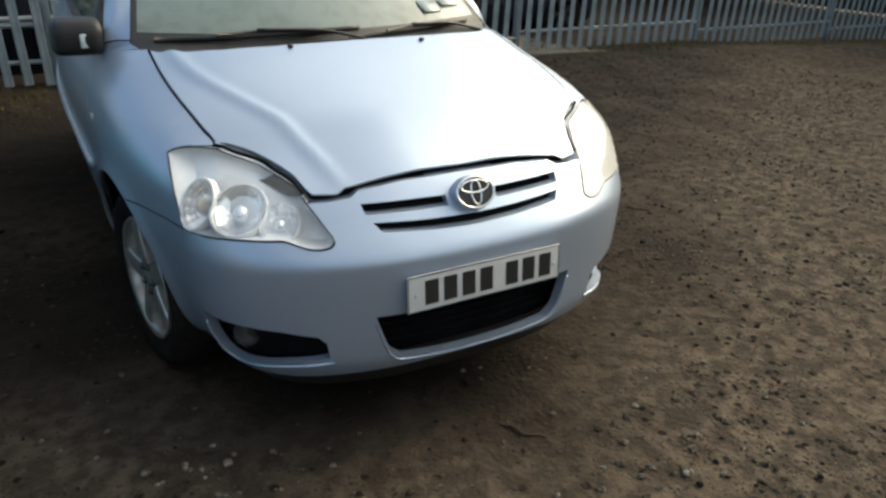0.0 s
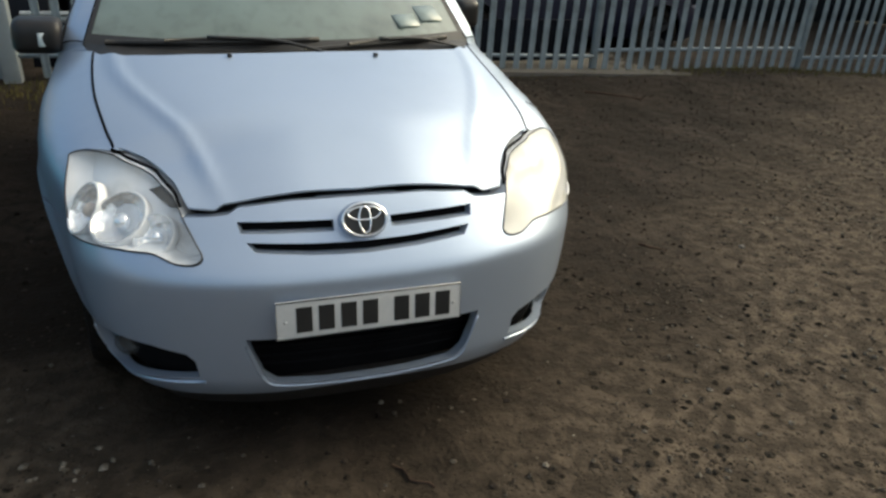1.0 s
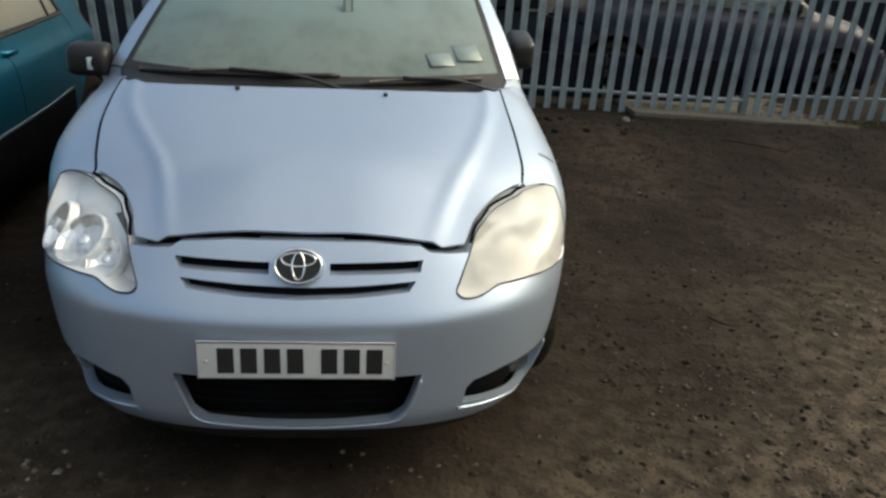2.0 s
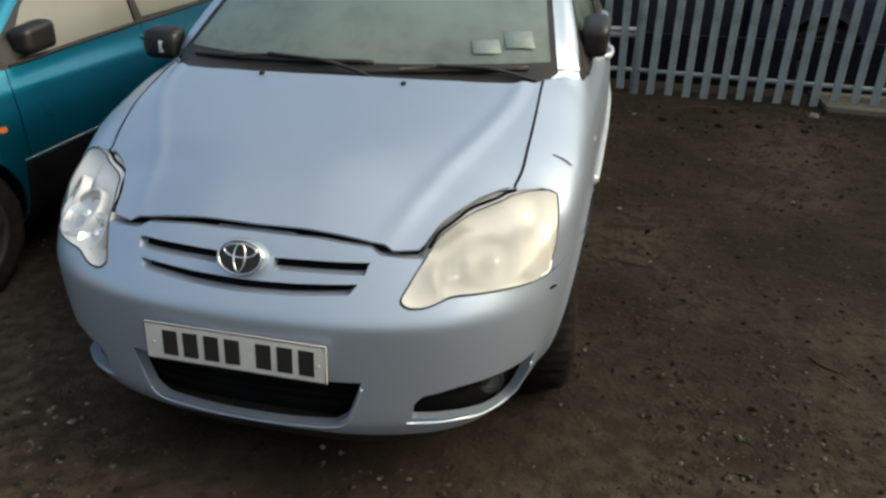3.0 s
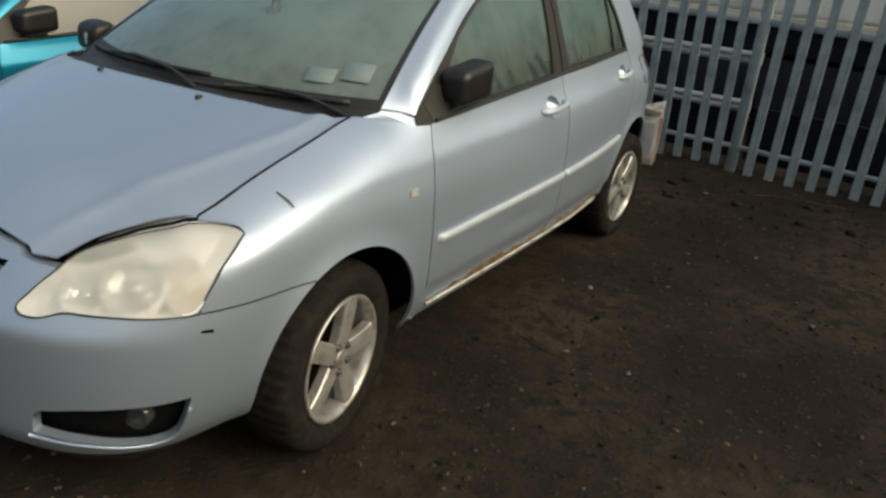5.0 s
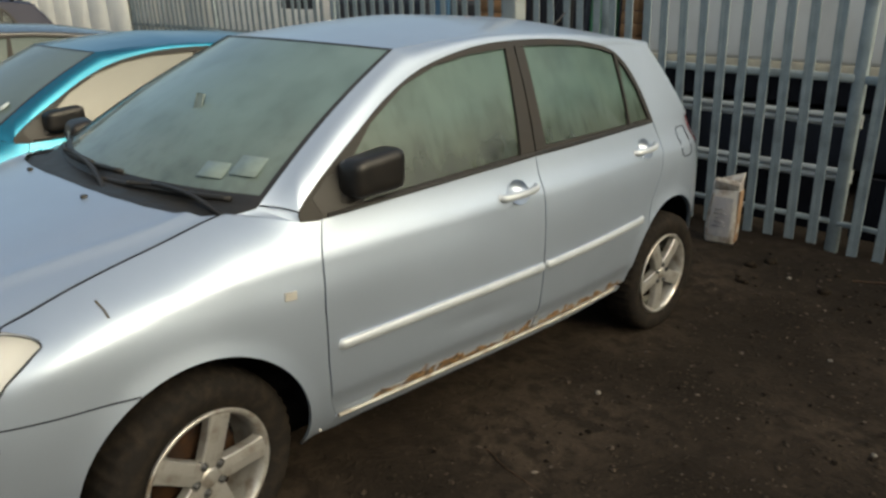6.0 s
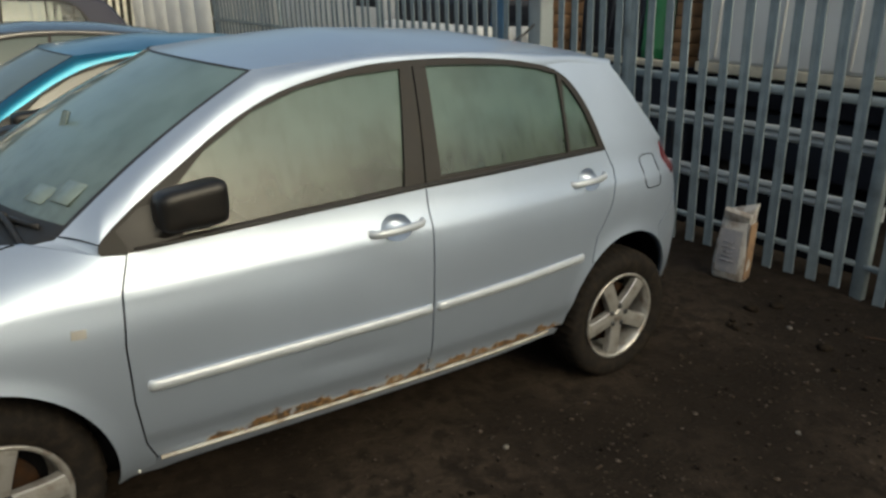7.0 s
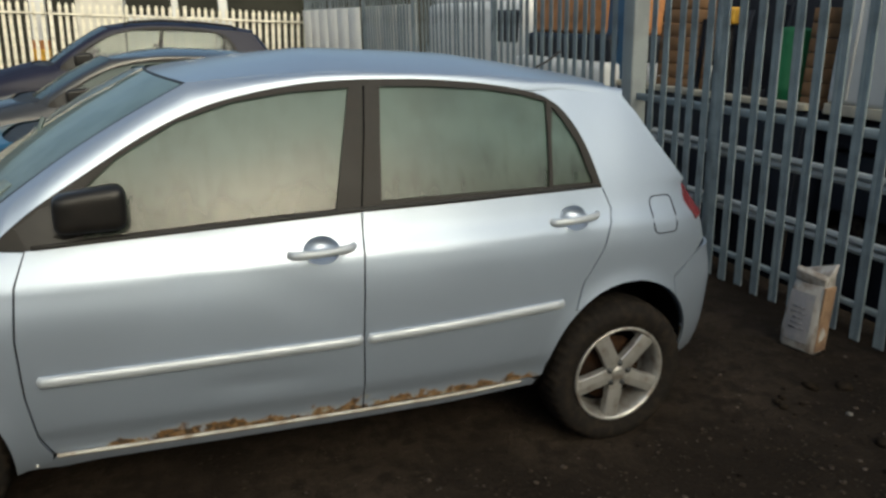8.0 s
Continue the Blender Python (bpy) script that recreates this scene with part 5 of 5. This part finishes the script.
def bay(x0, x1, y, z0, height, pale, material, rails, label, gap=.151, angle=0.0, origin=None, group="fence bays", lean=(0.0, 0.0), foot=0.0, first=None, slope=0.0):
    """One bay of fence from post to post: post, rails, pales."""
    base = thing("palisade_fence", label, "fence", origin or (x0, y, 0), group, "structure")
    base.rotation_euler = (radians(lean[0]), radians(slope), radians(angle))
    length = x1 - x0
    part("post", box_bm((.075, .055, height + .25), (0, .045, height / 2 + z0 - .1), .004, 1), material, base).matrix_local = pose(-.4 * math.sin(radians(lean[1])), 0, 0, 0, lean[1], 0)
    for z, h in rails:
        part("rail", box_bm((length - .04, .035, h), (length / 2, .028, z), .003, 1), material, base)
    n = int((length - .06) / gap)
    start = (length - (n - 1) * gap) / 2 if first is None else first
    for k in range(n):
        o = new("pale", pale)
        o.parent = base
        o.matrix_local = pose(start + k * gap + rnd.uniform(-.006, .006) - .4 * math.sin(radians(lean[1])), rnd.uniform(-.003, .003), z0 + foot + rnd.uniform(-.012, .012), rnd.uniform(-.25, .25), lean[1] + rnd.uniform(-.35, .35), rnd.uniform(-2, 2))
    return base


near_pale = pale_mesh("pale", 2.35, galvanised)
for a, b in zip(POSTS[:-1], POSTS[1:]):
    z0 = ground_z((a + b) / 2, FY) - .005
    fence = bay(a, b, FY, z0, 2.4, near_pale, galvanised, [(z0 + .215, .030), (z0 + 1.16, .05), (z0 + 2.12, .045)], "galvanised grey-blue steel palisade fence bay", lean=LEAN, foot=.035 if b < 1.1 else .0, first={-1.72: .232, 1.05: .142}.get(a), slope=1.2 if a == 1.05 else 0.0)
    if a < -7.2:
        n = round((b - a) / .9)
        for k in range(n):
            part("sheeting", box_bm(((b - a) / n - .01, .012, 1.75), ((k + .5) * (b - a) / n, (-.03 if a < -12 else .075) + .004 * (k % 2), z0 + 1.05), .003, 1), sheet_grey, fence, "pale grey sheet fixed to the pales")


def beam(x0, x1, z):
    """A corrugated crash-barrier beam fixed behind the pales."""
    prof = [(0, -.045), (-.02, -.04), (-.028, -.022), (-.02, -.008), (-.004, 0), (-.02, .008), (-.028, .022), (-.02, .04), (0, .045), (.006, .04), (.006, -.04)]
    verts = [(x, FY + .085 + p, z + q) for x in (x0, x1) for p, q in prof]
    n = len(prof)
    faces = [(k, (k + 1) % n, n + (k + 1) % n, n + k) for k in range(n)] + [tuple(range(n)), tuple(range(n, 2 * n))]
    ob = raw("barrier_beam", verts, faces, barrier_steel, smooth=False)
    return tagged(ob, "pale corrugated steel barrier beam behind the fence", "barrier", "barrier beams")


for z in (.555, .915):
    beam(-1.62, 1.09, z)
# added backing boards that darken the low gaps between the pales
for k, (x0, x1) in enumerate(((-1.60, -.32), (-.28, 1.02), (1.10, 2.40), (2.44, 3.72))):
    low_board = part("low_board", box_bm((x1 - x0, .04, .42), ((x0 + x1) / 2, FY + .21 + .012 * (k % 2), .33), .006, 2), dark_void)
    tagged(low_board, "near-black backing added behind the fence to darken its gaps", "board", "low boards")
gate_post = part("gate_post", box_bm((.14, .14, 2.75), (-1.74, FY + .03, 1.36), .012, 2), mat("pale_post", (.27, .30, .31), rough=.6, vary=.08, scale=4, second=(.22, .24, .25)))
tagged(gate_post, "thick pale grey steel gate post", "post")
gate_post.matrix_world = pose(-1.74, FY, 0, LEAN[0], LEAN[1], 0) @ pose(1.74, -FY, 0)
slim = part("gate_post", box_bm((.07, .06, 2.5), (-.80, FY + .04, 1.25), .006, 1), galvanised)
slim.matrix_world = pose(-.80, FY, 0, LEAN[0], LEAN[1], 0) @ pose(.80, -FY, 0)
tagged(slim, "slim galvanised gate post in the fence", "post")

# far fence of cream pales, with the yard's far side behind it
far_pale = pale_mesh("pale", 1.95, cream_fence, .072)
for k in range(5):
    bay(0, 2.75, 0, -.03, 1.95, far_pale, cream_fence, [(.28, .045), (1.68, .045)], "palisade fence bay, sunlight put into its pale cream colour", angle=-90, origin=(-15.4, 4.3 - 2.75 * k, 0), group="far fence bays")

# ---- what stands behind the fence ----
def boxes(name, label, category, items, place=(0, 0, 0)):
    """A thing of bevelled blocks: (part, size, centre, material, bevel)."""
    root = thing(name, label, category, place)
    for nm, size, centre, material, bevel in items:
        part(nm, box_bm(size, centre, bevel, 2), material, root)
    return root


def road_wheel(root, x, y, z, r, w):
    bm = lathe_bm([(.02, -w * .2), (r * .55, -w * .2), (r * .6, -w * .5), (r * .9, -w * .5), (r, -w * .35), (r, w * .35), (r * .9, w * .5), (r * .5, w * .5)], 28)
    bmesh.ops.transform(bm, matrix=pose(x, y, z, 0, 0, 90), verts=bm.verts)
    part("wheel", bm, rubber, root)


lorry = boxes("box_lorry", "white box lorry with cream sill behind the fence", "lorry", [
    ("box_body", (3.6, 2.3, 2.2), (.32, 7.2, 2.26), white_side, .04), ("sill", (3.62, 2.32, .09), (.32, 7.2, 1.115), cream_sill, .01),
    # dark blocks under the box stand for the shade down to the ground
    ("chassis", (3.5, 2.2, .25), (.32, 7.2, .93), dark_void, .02), ("side_guard", (3.4, .06, .5), (.32, 6.2, .52), blue_dark, .02), ("axle_box", (3.3, 1.9, .6), (.32, 7.3, .45), dark_void, .02)])
for x in (-.9, 1.5):
    road_wheel(lorry, x, 6.35, .42, .44, .26)
for k in range(6):
    part("rib", box_bm((.03, .02, 2.1), (-1.3 + .62 * k, 6.045, 2.25), .004, 1), white_side, lorry)
boxes("waste_skip", "dark blue open skip with cream rim behind the fence", "skip", [
    ("skip_side", (2.9, .06, 1.05), (-3.05, 6.0, .56), blue_dark, .01), ("skip_back", (2.9, .06, 1.05), (-3.05, 7.5, .56), blue_dark, .01),
    ("skip_end", (.06, 1.5, 1.05), (-4.47, 6.75, .56), blue_dark, .01), ("skip_end", (.06, 1.5, 1.05), (-1.63, 6.75, .56), blue_dark, .01),
    ("rim", (2.96, .09, .06), (-3.05, 5.98, 1.11), cream_sill, .01), ("skip_floor", (2.9, 1.5, .06), (-3.05, 6.75, .9), dark_void, .01)])
for x, w, h, lab in ((-3.72, .55, 1.15, "tall brown timber crate in the skip"), (-1.80, .20, 1.0, "narrow brown timber crate in the skip")):
    crate = thing("timber_crate", lab, "crate", (x, 6.35, .93))
    for k in range(8):
        part("plank", box_bm((w, .3, h / 8 - .008), (0, 0, (k + .5) * h / 8), .004, 1), crate_wood, crate)
drum = part("plastic_drum", lathe_bm([(.001, .93), (.14, .93), (.15, .96), (.15, 1.2), (.157, 1.22), (.15, 1.24), (.15, 1.72), (.14, 1.76), (.001, 1.77)], 28, axis="z"), green_paint)
drum.location = (-2.17, 6.3, 0)
tagged(drum, "green plastic drum standing in the skip", "drum")
for k in range(7):
    x = -3.3 + .16 * k + rnd.uniform(-.03, .03)
    pipe = part("scrap_pipe", tube_bm([(x, 6.2 + .1 * (k % 3), .95), (x + rnd.uniform(-.12, .12), 6.3 + .1 * (k % 3), 1.7 + rnd.uniform(0, .4))], .028 + .012 * (k % 2), 8), (dark_void, trim_brown, blue_dark)[k % 3])
    tagged(pipe, "dark scrap pipe leaning in the skip", "pipe", "scrap pipes")
cap = part("lamp_hood", box_bm((.14, .12, .16), (-2.83, 6.15, 1.86), .04, 3), yellow_paint)
tagged(cap, "yellow plastic hood on scrap in the skip", "plastic hood")
knob = part("lamp_bracket", tube_bm([(-2.83, 6.2, .95), (-2.83, 6.18, 1.4), (-2.83, 6.15, 1.82)], .02, 8), trim_brown)
tagged(knob, "brown bracket holding the yellow hood", "bracket")

van = boxes("pickup_truck", "white pickup with an orange load behind the fence", "truck", [
    ("cab_lower", (2.4, 1.7, .62), (-5.6, 6.6, 1.02), white_side, .12), ("cab_window", (2.1, 1.5, .34), (-5.55, 6.6, 1.48), blue_dark, .08),
    ("load", (1.75, 1.4, .5), (-5.62, 6.6, 1.90), orange_paint, .05), ("underside", (2.3, 1.6, .4), (-5.6, 6.6, .55), dark_void, .05)])
for x in (-6.4, -4.8):
    road_wheel(van, x, 5.85, .32, .33, .2)
tarp = part("blue_panel", box_bm((.5, .05, 2.4), (-4.52, 6.0, 1.2), .01), mat("blue_board", (.05, .12, .22), rough=.6, vary=.1, scale=3))
tagged(tarp, "blue board standing behind the fence", "board")
white_van = boxes("panel_van", "white panel van parked behind the far part of the fence", "van", [
    ("van_body", (4.3, 1.9, 1.75), (-9.3, 7.0, 1.25), white_side, .18), ("van_roof", (3.6, 1.7, .2), (-9.6, 7.0, 2.2), white_side, .09), ("van_window", (.9, 1.92, .5), (-7.75, 7.0, 1.72), blue_dark, .05), ("underside", (4.1, 1.7, .3), (-9.3, 7.0, .32), dark_void, .05)])
for x in (-10.6, -8.0):
    road_wheel(white_van, x, 6.1, .30, .32, .2)
boxes("site_cabin", "pale site cabin beyond the cream fence", "cabin", [
    ("cabin_wall", (2.2, 1.1, 2.9), (-19.1, -.38, 1.42), mat("cabin_white", (.62, .60, .54), rough=.6, vary=.06, scale=2), .04), ("cabin_roof", (2.4, 1.3, .12), (-19.1, -.38, 2.93), sheet_grey, .02)])
trailer = boxes("flat_trailer", "low white trailer side beyond the cream fence", "trailer", [
    ("trailer_side", (2.0, 2.65, 1.25), (-19.05, 1.55, 1.10), white_side, .05), ("trailer_bed", (1.9, 2.5, .35), (-19.05, 1.55, .32), dark_void, .02)])
for y in (.75, 2.35):
    road_wheel(trailer, -18.4, y, .33, .33, .2)
for y, w in ((1.42, .16), (2.60, .22)):
    mast = part("white_mast", box_bm((.14, w, 3.2), (-17.6, y, 1.55), .02, 2, (3, 0, 0)), white_side)
    tagged(mast, "white painted mast beyond the cream fence", "mast", "white masts")
boxes("bollard_post", "pale pillar with yellow and red base by the cream fence", "pillar", [
    ("shaft", (.30, .30, 2.6), (-16.2, -1.55, 1.3), white_side, .02), ("yellow_band", (.34, .34, .5), (-16.2, -1.55, .75), yellow_paint, .02), ("red_band", (.35, .35, .2), (-16.2, -1.55, 1.0), orange_paint, .02)])
backs = [("wall_north", (11.0, .3, 2.8), (11.2, 10.5, 1.2), mat("dark_block_wall", (.022, .024, .028), rough=.85, vary=.15, scale=1.2, second=(.034, .034, .036))),
         ("wall_behind_skip", (9.0, .3, 3.2), (-2.5, 9.2, 1.5), mat("dark_shed_wall", (.035, .036, .042), rough=.85, vary=.2, scale=1.5)),
         # the east and south walls are unseen, added to darken what the car reflects
         ("wall_east", (.3, 34.0, 5.2), (14.5, 0.0, 2.4), mat("dark_yard_wall", (.045, .045, .038), rough=.85, vary=.15, scale=.8, second=(.07, .065, .05))),
         ("wall_south", (32.0, .3, 3.4), (-1.0, -15.5, 1.5), mat("grey_yard_wall", (.10, .10, .10), rough=.85, vary=.15, scale=.8, second=(.07, .07, .07))),
         ("wall_west", (.3, 34.0, 5.0), (-27.0, 2.0, 2.3), mat("dark_far_wall", (.040, .040, .034), rough=.85, vary=.15, scale=.6, second=(.028, .028, .024)))]
for nm, size, centre, material in backs:
    tagged(part(nm, box_bm(size, centre, .02, 1), material), "plain wall added to close the yard", "wall", kind="structure")

# dark saloon behind the fence, broadside on
hidden = hatchback("hatchback_car", "dark navy car standing broadside behind the steel fence", (4.0, 6.25, -.02), navy_paint, navy_paint, dark_far_glass, dark_far_glass, False, (.97, .97, .95))
hidden.matrix_world = pose(5.35, 6.35, -.02, 0, 0, 90)

# ---- small things on the ground ----
board = raw("loose_board", [(2.62, 4.16, .045), (5.62, 4.02, -.01), (4.75, 5.4, .0), (2.62, 5.4, .045), (2.62, 4.16, .085), (5.62, 4.02, .02), (4.75, 5.4, .035), (2.62, 5.4, .085)],
            [(3, 2, 1, 0), (4, 5, 6, 7), (0, 1, 5, 4), (1, 2, 6, 5), (2, 3, 7, 6), (3, 0, 4, 7)], wood_board, smooth=False)
tagged(board, "weathered grey board lying under the fence", "board")


def sack(x, y, z):
    """A half-full paper sack, upright, with a crumpled folded top."""
    root = thing("paper_sack", "torn white and brown paper sack standing by the fence", "sack", (x, y, z))
    root.rotation_euler = (0, 0, radians(12))
    root.scale = (.76, .8, 1.06)
    rows = []
    for h, w, dp, lean in ((0, .125, .07, 0), (.015, .135, .08, 0), (.10, .14, .085, .004), (.22, .136, .078, .008), (.32, .130, .062, .012), (.37, .128, .045, .02), (.40, .130, .025, .035), (.43, .132, .012, .05)):
        ring = []
        for k in range(28):
            t = 2 * math.pi * k / 28
            cx, cy = math.copysign(abs(math.cos(t)) ** .35, math.cos(t)) * w, math.copysign(abs(math.sin(t)) ** .5, math.sin(t)) * dp
            j = .007 * noise.noise((cx * 22, cy * 22, h * 18)) + .006 * noise.noise((cx * 8, cy * 8, h * 9 + 4))
            zz = h + (.035 * (cx / w) if h > .3 else 0) + j * (2.2 if h > .35 else .3)
            ring.append((cx * (1 + 4 * j), cy * (1 + 6 * j) + lean, zz))
        rows.append(ring)
    n = 28
    verts = [p for r in rows for p in r]
    faces = [(i * n + k, i * n + (k + 1) % n, (i + 1) * n + (k + 1) % n, (i + 1) * n + k) for i in range(len(rows) - 1) for k in range(n)]
    faces += [tuple(range(n))[::-1], tuple(range((len(rows) - 1) * n, len(rows) * n))]
    raw("sack_body", verts, faces, sack_paper, root)
    front = [(x0, -.088 - .003 * math.cos(x0 * 25), h) for h in (.05, .14, .23, .31) for x0 in (-.095, -.05, 0, .05, .085)]
    raw("printed_panel", [(px, py + (.010 if h > .28 else 0), h) for px, py, h in front], [(i * 5 + k, i * 5 + k + 1, i * 5 + k + 6, i * 5 + k + 5) for i in range(3) for k in range(4)], sack_print, root, "pale blue-grey printed panel")
    for k in range(5):
        part("print_bar", box_bm((.11 - .02 * (k % 3), .002, .008), (-.01, -.0935, .12 + .028 * k), 0), mat("print_grey", (.235, .235, .265), rough=.8, vary=.2, scale=40), root)
    part("side_fold", box_bm((.018, .12, .34), (.130, .0, .185), .008, 3), kraft, root, "brown kraft side")
    part("top_fold", box_bm((.22, .035, .07), (.01, -.035, .385), .012, 2, (28, 6, 3)), sack_paper, root)
    return root


sack(.455, 4.03, ground_z(.455, 4.03))


def clod(x, y, s, material, label, name="stone", category="stone", group=""):
    bm = bmesh.new()
    bmesh.ops.create_icosphere(bm, subdivisions=2, radius=s)
    for v in bm.verts:
        v.co *= 1 + .35 * noise.noise(v.co * (1.4 / s) + Vector((x * 7, y * 5, 1)))
        v.co.z *= .6
    ob = part(name, bm, material)
    ob.location = (x, y, ground_z(x, y) + s * .25)
    ob.rotation_euler = (0, 0, x * 9)
    return tagged(ob, label, category, group)


dark_clod = mat("damp_clod", (.021, .0165, .0122), rough=.9, vary=.3, scale=20, bump=.003, bump_scale=60)
clod(2.48, 4.0, .045, pale_stone, "pale stone by the fence foot")
for k in range(26):
    x, y = .75 + 1.7 * rnd.random() ** 1.4, 3.45 + rnd.uniform(0, .5)
    clod(x, y, .012 + .032 * rnd.random() ** 2, dark_clod, "dark damp clod of earth", "earth_clod", "clod", "earth clods")
for x, y, s in ((1.07, 3.69, .016), (1.0, 1.76, .014), (2.02, 2.15, .012), (.42, -1.37, .013), (1.6, 2.9, .012), (1.45, 1.1, .011), (2.3, .2, .015), (2.9, -.4, .014)):
    clod(x, y, s, pale_stone, "small pale stone on the earth", "stone", "stone", "pale stones")
twig_bark = mat("dry_twig", (.055, .038, .028), rough=.9, vary=.25, scale=30)
for (x0, y0), (x1, y1), r in (((.06, -.93), (.15, -1.05), .005), ((.93, 1.07), (1.27, 1.02), .003), ((1.35, 3.9), (1.95, 4.1), .006), ((3.2, 3.5), (3.75, 3.35), .008), ((-.75, -1.15), (-.62, -1.22), .004), ((1.75, .35), (1.9, .27), .004)):
    line = []
    for k in range(7):
        q = k / 6
        x, y = x0 + (x1 - x0) * q + .012 * math.sin(9 * q + x0), y0 + (y1 - y0) * q + .010 * math.cos(7 * q)
        line.append((x, y, ground_z(x, y) + r * .8 + .004 * math.sin(5 * q)))
    tagged(part("twig", tube_bm(line, r, 6), twig_bark), "dry dark twig lying on the earth", "twig", "twigs")

# moss and thin grass along the fence foot
verts, faces = [], []
for k in range(2600):
    x = rnd.choice((rnd.uniform(4.6, 10.5), rnd.uniform(-2.6, -.9), rnd.uniform(2.4, 10.5)))
    y = rnd.gauss(4.22, .13) if x > 0 else rnd.gauss(3.95, .25)
    h, a = rnd.uniform(.015, .06), rnd.uniform(0, 6.28)
    z, i = ground_z(x, y), len(verts)
    dx, dy = math.cos(a) * .004, math.sin(a) * .004
    bx, by = rnd.uniform(-.02, .02), rnd.uniform(-.02, .02)
    verts += [(x - dx, y - dy, z - .003), (x + dx, y + dy, z - .003), (x + dx * .6 + bx * .5, y + dy * .6 + by * .5, z + h * .6), (x + bx, y + by, z + h)]
    faces += [(i, i + 1, i + 2), (i, i + 2, i + 3)]
tagged(raw("grass", verts, faces, mat("thin_grass", (.10, .095, .03), rough=.8, vary=.2, scale=3, second=(.13, .10, .045), island=.6), smooth=False), "thin yellowish grass and moss at the fence foot", "grass", kind="stuff")
